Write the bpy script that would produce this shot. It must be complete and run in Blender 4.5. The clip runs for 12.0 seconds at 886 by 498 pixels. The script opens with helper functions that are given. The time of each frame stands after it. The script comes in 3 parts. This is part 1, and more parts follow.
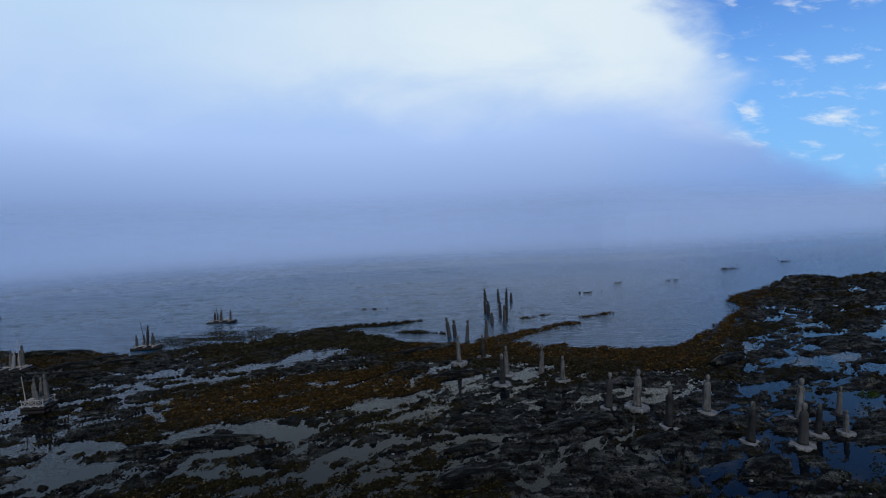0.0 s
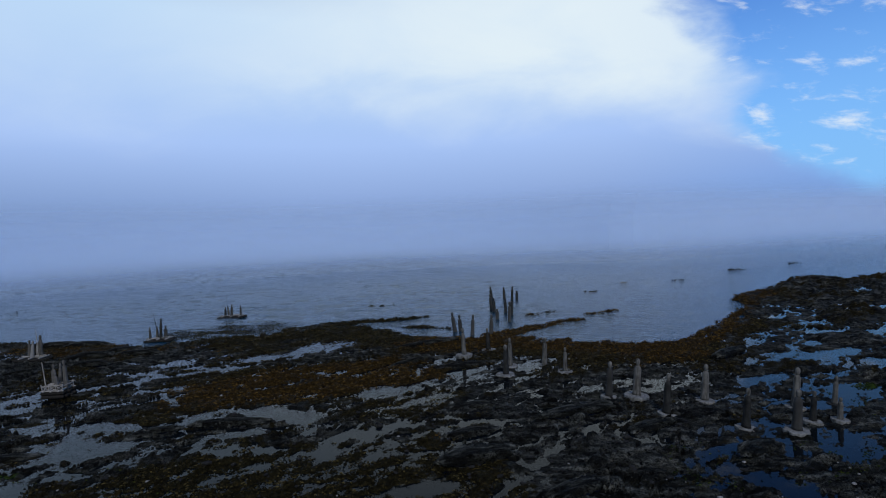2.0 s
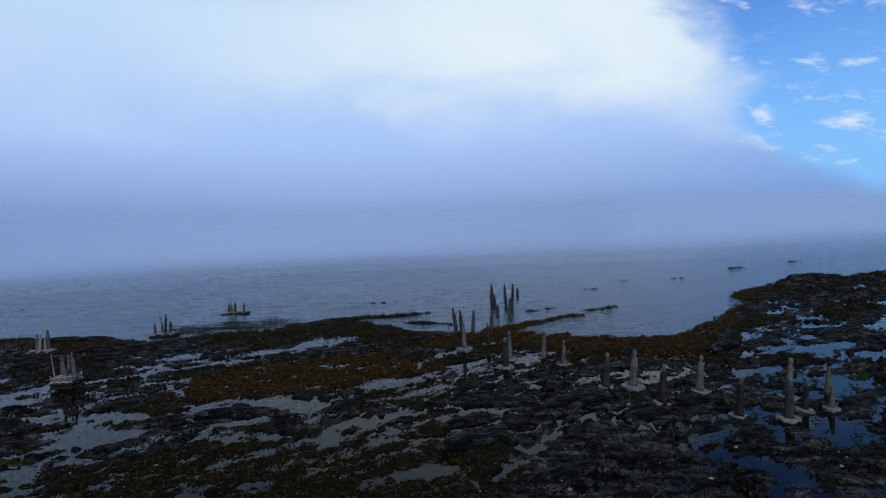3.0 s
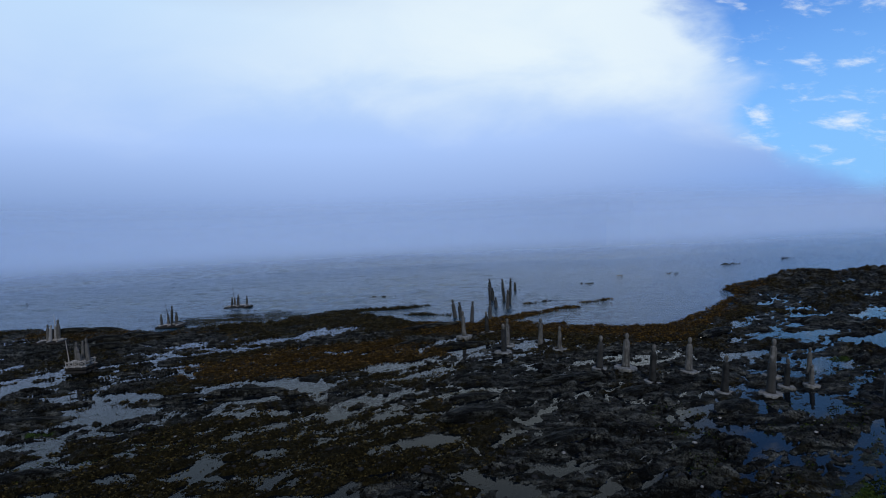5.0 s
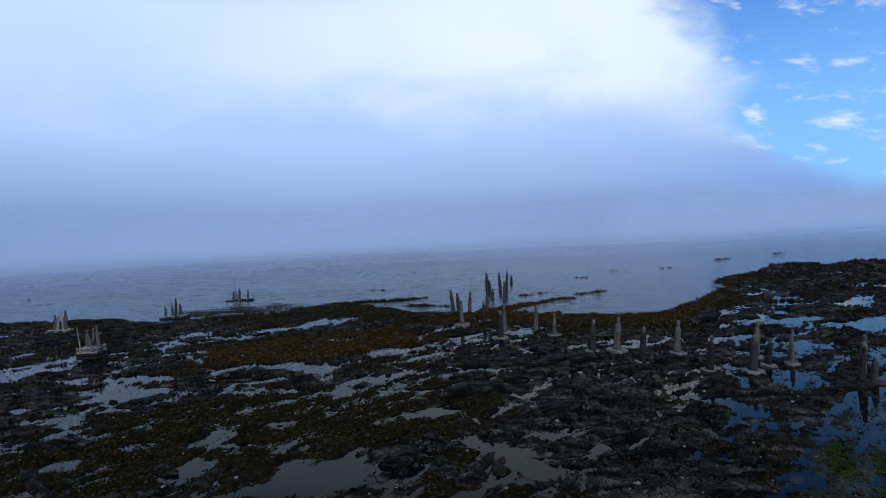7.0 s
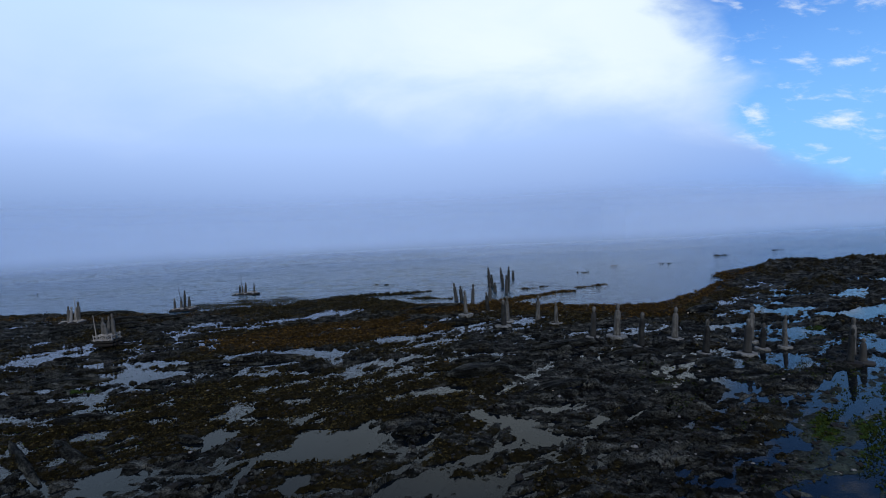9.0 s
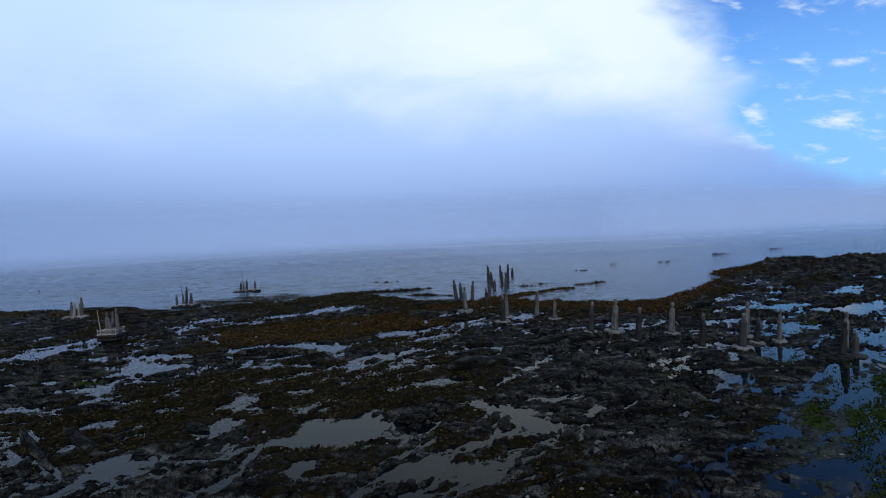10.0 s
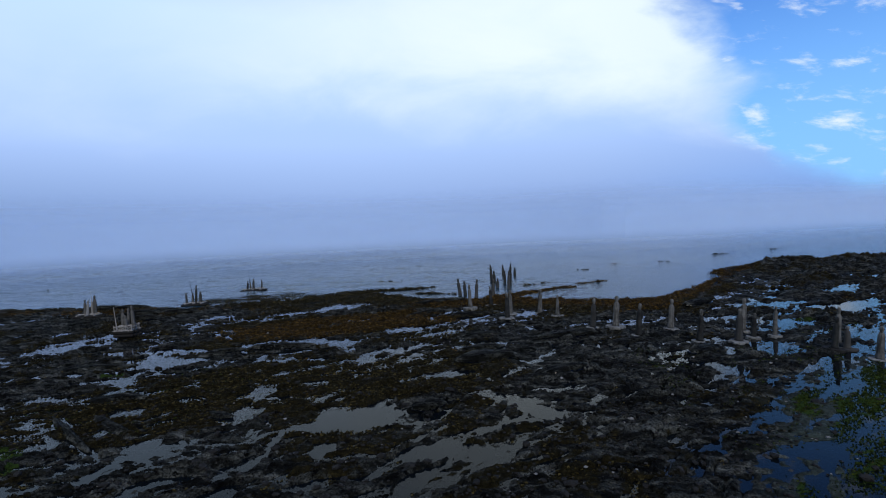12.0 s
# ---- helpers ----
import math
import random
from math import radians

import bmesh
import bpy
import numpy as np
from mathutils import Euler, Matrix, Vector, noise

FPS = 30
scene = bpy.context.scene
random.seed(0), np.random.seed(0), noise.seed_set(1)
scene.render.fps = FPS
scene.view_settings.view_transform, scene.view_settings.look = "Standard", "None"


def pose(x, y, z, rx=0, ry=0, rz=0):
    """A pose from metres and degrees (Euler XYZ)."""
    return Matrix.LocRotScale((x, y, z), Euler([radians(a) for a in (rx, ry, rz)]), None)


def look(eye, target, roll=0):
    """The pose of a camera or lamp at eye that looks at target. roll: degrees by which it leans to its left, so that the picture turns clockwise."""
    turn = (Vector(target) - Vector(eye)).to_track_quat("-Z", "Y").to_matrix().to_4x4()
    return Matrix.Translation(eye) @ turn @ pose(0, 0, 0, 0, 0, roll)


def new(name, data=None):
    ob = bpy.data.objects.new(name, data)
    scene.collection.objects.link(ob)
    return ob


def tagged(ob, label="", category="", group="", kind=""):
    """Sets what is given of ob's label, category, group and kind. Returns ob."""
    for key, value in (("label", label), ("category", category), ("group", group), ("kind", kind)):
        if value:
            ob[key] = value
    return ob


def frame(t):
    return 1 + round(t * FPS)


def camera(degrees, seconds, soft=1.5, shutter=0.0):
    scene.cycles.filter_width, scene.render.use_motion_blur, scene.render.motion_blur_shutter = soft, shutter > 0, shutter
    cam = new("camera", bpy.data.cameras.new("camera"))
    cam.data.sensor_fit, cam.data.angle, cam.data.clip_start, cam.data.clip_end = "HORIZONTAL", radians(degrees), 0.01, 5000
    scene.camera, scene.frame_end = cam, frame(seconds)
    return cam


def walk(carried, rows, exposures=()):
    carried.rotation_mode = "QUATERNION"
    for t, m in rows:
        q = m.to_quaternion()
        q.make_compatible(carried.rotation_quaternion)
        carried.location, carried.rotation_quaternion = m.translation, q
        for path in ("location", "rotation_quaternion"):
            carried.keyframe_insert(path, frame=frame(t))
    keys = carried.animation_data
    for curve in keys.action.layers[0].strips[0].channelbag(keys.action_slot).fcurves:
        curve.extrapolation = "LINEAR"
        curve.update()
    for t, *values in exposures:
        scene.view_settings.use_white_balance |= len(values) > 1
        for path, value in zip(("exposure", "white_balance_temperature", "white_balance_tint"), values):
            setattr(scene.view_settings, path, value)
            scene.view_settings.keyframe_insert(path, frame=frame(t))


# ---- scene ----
cam = camera(81.6, 12.0, soft=1.0)
PATH = [
    (0, (0.968, -3.012, 9.046), (0.703, -1.031, 8.967), -2.7),
    (0.5, (1.001, -3.161, 8.921), (0.73, -1.181, 8.845), -2.5),
    (1, (1.113, -3.296, 8.79), (0.834, -1.317, 8.717), -2.5),
    (1.5, (1.133, -3.547, 8.67), (0.848, -1.568, 8.598), -2.4),
    (2, (1.169, -3.788, 8.535), (0.875, -1.811, 8.467), -2.4),
    (2.5, (1.229, -4.069, 8.362), (0.93, -2.093, 8.295), -2.4),
    (3, (1.285, -4.342, 8.205), (0.985, -2.366, 8.139), -2.4),
    (5, (1.264, -5.578, 7.612), (0.973, -3.6, 7.546), -2.4),
    (5.5, (1.293, -5.902, 7.436), (1.005, -3.924, 7.37), -2.4),
    (6, (1.31, -6.209, 7.315), (1.027, -4.23, 7.247), -2.5),
    (6.5, (1.284, -6.477, 7.186), (1.004, -4.498, 7.117), -2.5),
    (7, (1.243, -6.775, 7.033), (0.966, -4.795, 6.964), -2.5),
    (9, (1.082, -7.795, 6.498), (0.803, -5.816, 6.428), -2.5),
    (9.5, (1.075, -7.997, 6.406), (0.798, -6.018, 6.336), -2.5),
    (10, (1.064, -8.227, 6.295), (0.788, -6.248, 6.223), -2.4),
    (10.5, (1.082, -8.405, 6.225), (0.807, -6.426, 6.154), -2.4),
    (11, (1.044, -8.661, 6.244), (0.767, -6.681, 6.175), -2.4),
    (11.5, (0.975, -8.933, 6.211), (0.697, -6.954, 6.142), -2.4),
    (12, (0.851, -9.252, 6.231), (0.572, -7.272, 6.161), -2.4),
]
walk(cam, [(t, look(eye, target, roll)) for t, eye, target, roll in PATH], ((0, -0.12), (6, 0.0), (12, 0.1)))

# ---- world: fog bank over the sea, broken cloud above, clear blue towards the right ----
world = bpy.data.worlds.new("sky")
scene.world = world
world.use_nodes = True
wt = world.node_tree
wt.nodes.clear()


class Nodes:
    """Short hand for building a node tree."""

    def __init__(self, tree):
        self.t = tree

    def add(self, kind, **props):
        n = self.t.nodes.new(kind)
        for k, v in props.items():
            setattr(n, k, v)
        return n

    def link(self, a, b):
        self.t.links.new(a, b)

    def put(self, sock, v):
        if isinstance(v, bpy.types.NodeSocket):
            self.link(v, sock)
        elif v is not None:
            sock.default_value = v

    def math(self, op, a, b=None, c=None, clamp=False):
        n = self.add("ShaderNodeMath", operation=op, use_clamp=clamp)
        for k, v in enumerate((a, b, c)):
            self.put(n.inputs[k], v)
        return n.outputs[0]

    def dot(self, a, v):
        n = self.add("ShaderNodeVectorMath", operation="DOT_PRODUCT")
        self.put(n.inputs[0], a)
        n.inputs[1].default_value = v
        return n.outputs["Value"]

    def scale(self, a, v):
        n = self.add("ShaderNodeVectorMath", operation="MULTIPLY")
        self.put(n.inputs[0], a)
        n.inputs[1].default_value = v
        return n.outputs[0]

    def noise(self, vec, scale, detail=4.0, rough=0.55, distort=0.0):
        n = self.add("ShaderNodeTexNoise")
        self.put(n.inputs["Vector"], vec)
        n.inputs["Scale"].default_value = scale
        n.inputs["Detail"].default_value = detail
        n.inputs["Roughness"].default_value = rough
        n.inputs["Distortion"].default_value = distort
        return n.outputs["Fac"]

    def smooth(self, v, lo, hi):
        n = self.add("ShaderNodeMapRange", interpolation_type="SMOOTHSTEP")
        self.put(n.inputs["Value"], v)
        n.inputs["From Min"].default_value = lo
        n.inputs["From Max"].default_value = hi
        return n.outputs[0]

    def ramp(self, v, stops):
        n = self.add("ShaderNodeValToRGB")
        self.put(n.inputs[0], v)
        while len(n.color_ramp.elements) < len(stops):
            n.color_ramp.elements.new(0.5)
        for e, (p, c) in zip(n.color_ramp.elements, stops):
            e.position, e.color = p, (*c, 1)
        return n.outputs[0]

    def mix(self, fac, a, b, kind="MIX"):
        n = self.add("ShaderNodeMix", data_type="RGBA", blend_type=kind)
        self.put(n.inputs["Factor"], fac)
        for sock, v in ((n.inputs[6], a), (n.inputs[7], b)):
            if isinstance(v, tuple):
                v = (*v, 1)
            self.put(sock, v)
        return n.outputs[2]


def lin(r, g, b):
    """8-bit display colour to linear."""
    return tuple((c / 255 / 12.92) if c / 255 <= 0.04045 else ((c / 255 + 0.055) / 1.055) ** 2.4 for c in (r, g, b))


w = Nodes(wt)
tilted = w.add("ShaderNodeMapping")
tilted.inputs["Rotation"].default_value = (radians(1.77), radians(0.47), radians(-2.43))
raw = w.add("ShaderNodeTexCoord").outputs["Generated"]
w.link(raw, tilted.inputs["Vector"])
way = tilted.outputs[0]
up = w.dot(way, (0, 0, 1))
stretched = w.scale(way, (1.0, 1.0, 2.2))
fine = w.noise(stretched, 7.0, 6, 0.6, 0.4)
fog = w.ramp(up, [(0.0, lin(108, 129, 160)), (0.03, lin(125, 148, 188)), (0.1, lin(147, 175, 226)), (0.2, lin(172, 202, 253)), (0.40, lin(184, 218, 255)), (0.56, lin(118, 158, 220)), (0.75, lin(90, 130, 205))])
# seaward part of the sky: how far round from the middle of the bay, and how high
ahead = w.math("MAXIMUM", w.dot(raw, (-0.154, 0.988, -0.033)), 0.2)
round_ = w.math("DIVIDE", w.dot(raw, (0.9875, 0.152, -0.042)), ahead)
high = w.math("DIVIDE", w.dot(raw, (0.037, 0.039, 0.9986)), ahead)
plane = w.add("ShaderNodeCombineXYZ")
w.link(round_, plane.inputs[0])
w.link(w.math("MULTIPLY", high, 2.1), plane.inputs[1])
puffs, billow = w.noise(plane.outputs[0], 3.4, 6, 0.55, 0.35), w.noise(plane.outputs[0], 1.5, 3, 0.5, 0.2)
lit = w.smooth(w.math("ADD", high, w.math("ADD", w.math("MULTIPLY", w.math("SUBTRACT", puffs, 0.5), 0.22), w.math("MULTIPLY", w.math("SUBTRACT", billow, 0.5), 0.20))), 0.19, 0.40)
lit = w.math("MULTIPLY", lit, w.math("ADD", 0.22, w.math("MULTIPLY", w.smooth(round_, -0.75, 0.2), 0.78)))
lit = w.math("MULTIPLY", lit, w.math("SUBTRACT", 1.0, w.smooth(up, 0.46, 0.62)))
cloudy = w.math("MULTIPLY", lit, w.math("ADD", 0.62, w.math("MULTIPLY", puffs, 0.7)), clamp=True)
fog = w.mix(cloudy, fog, (0.80, 0.92, 1.0))
side = w.dot(way, (1, 0, 0))
far_right = w.math("MULTIPLY", w.smooth(side, 0.12, 0.66), w.math("SUBTRACT", 0.5, w.math("MULTIPLY", w.smooth(up, 0.02, 0.2), 0.3)))
fog = w.mix(far_right, fog, (0.15, 0.41, 1.0))
near_left = w.math("MULTIPLY", w.math("SUBTRACT", 1.0, w.smooth(side, -0.75, -0.25)), w.math("SUBTRACT", 1.0, w.smooth(up, 0.0, 0.22)))
fog = w.mix(w.math("MULTIPLY", near_left, 0.35), fog, (0.11, 0.21, 0.42))
upper_left = w.math("MULTIPLY", w.math("SUBTRACT", 1.0, w.smooth(side, -0.65, -0.1)), w.smooth(up, 0.40, 0.55))
fog = w.mix(w.math("MULTIPLY", upper_left, 0.8), fog, (0.10, 0.19, 0.38))
SUN_UP, SUN_ROUND = 42.0, 160.0
sky = w.add("ShaderNodeTexSky", sky_type="NISHITA", sun_disc=False, sun_elevation=radians(SUN_UP), sun_rotation=radians(SUN_ROUND), altitude=10.0, air_density=1.0, dust_density=0.3, ozone_density=2.0)
clear = w.mix(1.0, sky.outputs[0], (0.042, 0.088, 0.172), "MULTIPLY")
clear = w.mix(w.math("SUBTRACT", 1.0, w.smooth(up, 0.04, 0.52)), clear, (0.25, 0.56, 1.0))
streak = w.add("ShaderNodeCombineXYZ")
w.link(round_, streak.inputs[0])
w.link(w.math("MULTIPLY", high, 2.9), streak.inputs[1])
wisps = w.smooth(w.math("ADD", w.noise(streak.outputs[0], 9.0, 6, 0.62, 0.25), w.math("MULTIPLY", billow, 0.22)), 0.62, 0.88)
clear = w.mix(w.math("MULTIPLY", wisps, 0.8), clear, (0.86, 0.93, 1.0))
rim = w.math("ADD", 0.555, w.math("MULTIPLY", w.math("MAXIMUM", w.math("SUBTRACT", 0.25, high), 0.0), 1.75))
rim = w.math("SUBTRACT", rim, w.math("MULTIPLY", w.math("MAXIMUM", w.math("SUBTRACT", high, 0.36), 0.0), 0.7))
edge = w.math("ADD", w.math("SUBTRACT", round_, rim), w.math("MULTIPLY", w.math("SUBTRACT", puffs, 0.5), 0.26))
edge = w.math("ADD", edge, w.math("MULTIPLY", w.math("SUBTRACT", fine, 0.5), 0.14))
opened = w.smooth(edge, -0.05, 0.09)
whole = w.mix(opened, fog, clear)
low = w.smooth(up, 0.0, 0.09)
whole = w.mix(low, fog, whole)
back = w.add("ShaderNodeBackground")
w.link(whole, back.inputs["Color"])
back.inputs["Strength"].default_value = 1.0
w.link(back.outputs[0], w.add("ShaderNodeOutputWorld").inputs[0])

sun = new("sun", bpy.data.lights.new("sun", "SUN"))
sun.data.energy, sun.data.angle, sun.data.color = 2.1, radians(12), (1.0, 0.94, 0.86)
sun.matrix_world = look((0, 0, 50), (-math.sin(radians(SUN_ROUND)) * 50, -math.cos(radians(SUN_ROUND)) * 50, 50 - 50 * math.tan(radians(SUN_UP))))


# ---- materials ----
def material(name):
    m = bpy.data.materials.new(name)
    m.use_nodes = True
    m.node_tree.nodes.clear()
    return m, Nodes(m.node_tree)


def surface(n, color, rough, normal=None, spec=0.5, metal=0.0, ior=1.45):
    b = n.add("ShaderNodeBsdfPrincipled")
    n.put(b.inputs["Base Color"], (*color, 1) if isinstance(color, tuple) else color)
    n.put(b.inputs["Roughness"], rough)
    b.inputs["IOR"].default_value = ior
    b.inputs["Metallic"].default_value = metal
    b.inputs["Specular IOR Level"].default_value = spec
    if normal is not None:
        n.link(normal, b.inputs["Normal"])
    return b.outputs[0]


def finish(n, shader):
    n.link(shader, n.add("ShaderNodeOutputMaterial").inputs[0])


def bump(n, height, strength, distance):
    b = n.add("ShaderNodeBump")
    b.inputs["Strength"].default_value, b.inputs["Distance"].default_value = strength, distance
    n.put(b.inputs["Height"], height)
    return b.outputs[0]


def attribute(n, name):
    return n.add("ShaderNodeAttribute", attribute_name=name).outputs["Fac"]


def rock_material():
    m, n = material("wet_slate")
    p = n.add("ShaderNodeTexCoord").outputs["Object"]
    bed = n.add("ShaderNodeMapping")
    bed.inputs["Rotation"].default_value = (0, 0, radians(-43))
    bed.inputs["Scale"].default_value = (0.35, 1.6, 1.6)
    n.link(p, bed.inputs["Vector"])
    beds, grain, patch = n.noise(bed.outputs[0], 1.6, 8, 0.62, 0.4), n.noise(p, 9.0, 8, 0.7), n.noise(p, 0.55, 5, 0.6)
    # near-black low end puts crevice shade into the colour, in the bump's hollows
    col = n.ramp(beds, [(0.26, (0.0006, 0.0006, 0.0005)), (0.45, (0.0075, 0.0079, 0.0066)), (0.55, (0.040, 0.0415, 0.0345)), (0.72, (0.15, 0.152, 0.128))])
    col = n.mix(n.smooth(patch, 0.5, 0.75), col, (0.012, 0.011, 0.006))
    fleck = n.smooth(n.noise(p, 8.0, 4, 0.7), 0.63, 0.70)
    col = n.mix(n.math("MULTIPLY", fleck, 0.55), col, (0.13, 0.12, 0.10))
    # near-black mottles: shade of cracks and pits deepened by colour
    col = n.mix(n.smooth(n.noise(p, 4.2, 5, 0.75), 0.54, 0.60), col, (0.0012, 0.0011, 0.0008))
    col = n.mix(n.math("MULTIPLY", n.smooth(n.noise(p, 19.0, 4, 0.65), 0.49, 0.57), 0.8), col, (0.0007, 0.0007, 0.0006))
    weedy = n.smooth(n.math("ADD", attribute(n, "weed"), n.math("MULTIPLY", n.math("SUBTRACT", n.noise(p, 2.2, 6, 0.7), 0.5), 1.6)), 0.42, 0.6)
    brown = n.ramp(n.noise(p, 6.5, 6, 0.7), [(0.3, (0.0022, 0.0014, 0.0006)), (0.55, (0.024, 0.0145, 0.0038)), (0.75, (0.075, 0.044, 0.0105))])
    sober = n.ramp(n.noise(p, 6.5, 6, 0.7), [(0.3, (0.001, 0.0009, 0.0004)), (0.55, (0.012, 0.010, 0.004)), (0.75, (0.042, 0.032, 0.011))])
    col = n.mix(weedy, col, n.mix(attribute(n, "fringe"), sober, brown))
    pebbled = n.ramp(n.noise(p, 7.0, 5, 0.75), [(0.35, (0.012, 0.016, 0.013)), (0.6, (0.05, 0.064, 0.052)), (0.75, (0.13, 0.15, 0.125))])
    col = n.mix(n.math("MULTIPLY", attribute(n, "silt"), 0.85), col, pebbled)
    greeny = n.smooth(n.math("ADD", attribute(n, "algae"), n.math("MULTIPLY", n.math("SUBTRACT", n.noise(p, 1.8, 6, 0.7), 0.5), 1.4)), 0.45, 0.62)
    col = n.mix(greeny, col, (0.022, 0.04, 0.008))
    wet = n.ramp(n.noise(p, 1.3, 5, 0.6), [(0.35, (0.45,) * 3), (0.65, (0.8,) * 3)])
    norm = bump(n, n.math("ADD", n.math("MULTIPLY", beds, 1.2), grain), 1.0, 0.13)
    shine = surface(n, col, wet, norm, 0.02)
    # a film of water left in the hollows, lying level
    seep = n.math("ADD", n.math("MULTIPLY", n.math("SUBTRACT", n.noise(n.scale(p, (1.0, 1.5, 0.0)), 5.2, 7, 0.66), 0.5), 0.42), n.math("MULTIPLY", n.dot(p, (0, 0, -1)), 1.0))
    level = n.add("ShaderNodeCombineXYZ")
    level.inputs[2].default_value = 1.0
    film = surface(n, (0.004, 0.0045, 0.0045), 0.06, level.outputs[0], 0.5, 0.0, 1.27)
    both = n.add("ShaderNodeMixShader")
    n.link(n.smooth(seep, 0.030, 0.042), both.inputs[0])
    n.link(shine, both.inputs[1])
    n.link(film, both.inputs[2])
    finish(n, both.outputs[0])
    return m


def water_material(name, calm):
    m, n = material(name)
    p = n.add("ShaderNodeTexCoord").outputs["Object"]
    if calm:
        norm = bump(n, n.noise(n.scale(p, (1.0, 1.6, 1.0)), 3.0, 2, 0.5), 0.04, 0.02)
        look_through, col, rough = 0.2, (0.0022, 0.0040, 0.0056), 0.03
    else:
        chop = n.noise(n.scale(p, (0.3, 1.0, 1.0)), 2.6, 5, 0.65, 0.4)
        norm = bump(n, chop, 1.0, 0.12)
        look_through, col, rough = 0.04, (0.003, 0.026, 0.048), 0.06
    shine = surface(n, col, rough, norm, 0.5, 0.0, 1.195 if calm else 1.28)
    clear_ = n.add("ShaderNodeBsdfTransparent")
    mixed = n.add("ShaderNodeMixShader")
    mixed.inputs[0].default_value = look_through
    n.link(shine, mixed.inputs[1])
    n.link(clear_.outputs[0], mixed.inputs[2])
    finish(n, mixed.outputs[0])
    return m


def concrete_material(name, dark, light, stain, runs=0.6):
    m, n = material(name)
    p = n.add("ShaderNodeTexCoord").outputs["Object"]
    own = n.add("ShaderNodeObjectInfo").outputs["Random"]
    shift = n.add("ShaderNodeVectorMath", operation="ADD")
    n.link(p, shift.inputs[0])
    n.link(n.math("MULTIPLY", own, 37.0), shift.inputs[1])
    q = shift.outputs[0]
    grain = n.noise(q, 26.0, 6, 0.7)
    col = n.ramp(n.noise(q, 3.2, 6, 0.65), [(0.3, dark), (0.7, light)])
    run = n.noise(n.scale(q, (5.0, 5.0, 0.7)), 2.0, 5, 0.6)
    col = n.mix(n.math("MULTIPLY", n.smooth(run, 0.46, 0.64), runs), col, stain)
    col = n.mix(n.math("MULTIPLY", n.math("SUBTRACT", own, 0.5), 0.5), col, (0.12, 0.115, 0.105))
    finish(n, surface(n, col, 0.85, bump(n, grain, 0.7, 0.02), 0.12))
    return m


def wood_material(name, dark, light):
    m, n = material(name)
    p = n.add("ShaderNodeTexCoord").outputs["Object"]
    grain = n.noise(n.scale(p, (14.0, 14.0, 1.6)), 1.5, 6, 0.6)
    col = n.ramp(grain, [(0.3, dark), (0.7, light)])
    col = n.mix(n.smooth(n.noise(p, 4.0, 4, 0.6), 0.55, 0.75), col, tuple(c * 0.4 for c in dark))
    finish(n, surface(n, col, 0.75, bump(n, grain, 0.6, 0.01), 0.1))
    return m


def leaf_material(name, lo, mid, hi):
    m, n = material(name)
    own = n.add("ShaderNodeNewGeometry").outputs["Random Per Island"]
    col = n.ramp(own, [(0.0, lo), (0.55, mid), (1.0, hi)])
    finish(n, surface(n, col, 0.6, None, 0.05))
    return m


def fog_material(density, rise, top):
    """A thin veil: mostly clear, with white scattering droplets, thickening up to a height and thinning out above."""
    m, n = material("fog_veil")
    gen = n.add("ShaderNodeTexCoord").outputs["Object"]
    height = n.dot(gen, (0, 0, 1))
    soft = n.noise(n.scale(gen, (1, 1, 2)), 0.03, 4, 0.5)
    thick = n.math("MULTIPLY", n.math("MULTIPLY", n.math("MULTIPLY", n.smooth(height, 0.0, rise), n.math("SUBTRACT", 1.0, n.smooth(height, top * 0.3, top))), density), n.math("ADD", n.math("MULTIPLY", soft, 0.5), 0.75))
    d, tr = n.add("ShaderNodeBsdfDiffuse"), n.add("ShaderNodeBsdfTranslucent")
    d.inputs[0].default_value = tr.inputs[0].default_value = (0.62, 0.765, 0.98, 1)
    both, mixed = n.add("ShaderNodeMixShader"), n.add("ShaderNodeMixShader")
    n.link(d.outputs[0], both.inputs[1])
    n.link(tr.outputs[0], both.inputs[2])
    n.link(thick, mixed.inputs[0])
    n.link(n.add("ShaderNodeBsdfTransparent").outputs[0], mixed.inputs[1])
    n.link(both.outputs[0], mixed.inputs[2])
    finish(n, mixed.outputs[0])
    return m


ROCK = rock_material()
SEA = water_material("sea_water", False)
POOL = water_material("pool_water", True)
PALE = concrete_material("weathered_concrete", (0.042, 0.041, 0.036), (0.12, 0.117, 0.105), (0.022, 0.021, 0.017), 0.75)
DARK = concrete_material("wet_dark_concrete", (0.008, 0.0085, 0.0083), (0.028, 0.028, 0.026), (0.007, 0.0078, 0.006))
GREY = concrete_material("grey_weathered_concrete", (0.04, 0.039, 0.035), (0.10, 0.096, 0.086), (0.022, 0.021, 0.016))
BASE = concrete_material("pale_concrete_base", (0.06, 0.06, 0.054), (0.20, 0.20, 0.185), (0.03, 0.029, 0.024), 0.6)
POST = concrete_material("algae_dark_concrete", (0.012, 0.013, 0.013), (0.034, 0.034, 0.031), (0.008, 0.009, 0.005))
DRIFT = wood_material("bleached_driftwood", (0.12, 0.11, 0.095), (0.30, 0.285, 0.255))
LOG = wood_material("wet_log", (0.006, 0.0055, 0.005), (0.022, 0.02, 0.017))
STONE = concrete_material("pale_stone", (0.09, 0.09, 0.085), (0.24, 0.235, 0.22), (0.05, 0.047, 0.04))
DULL = concrete_material("dark_stone", (0.005, 0.005, 0.0045), (0.022, 0.021, 0.019), (0.009, 0.008, 0.006))
WEED = leaf_material("rockweed", (0.002, 0.0013, 0.0005), (0.030, 0.0175, 0.0042), (0.11, 0.064, 0.014))
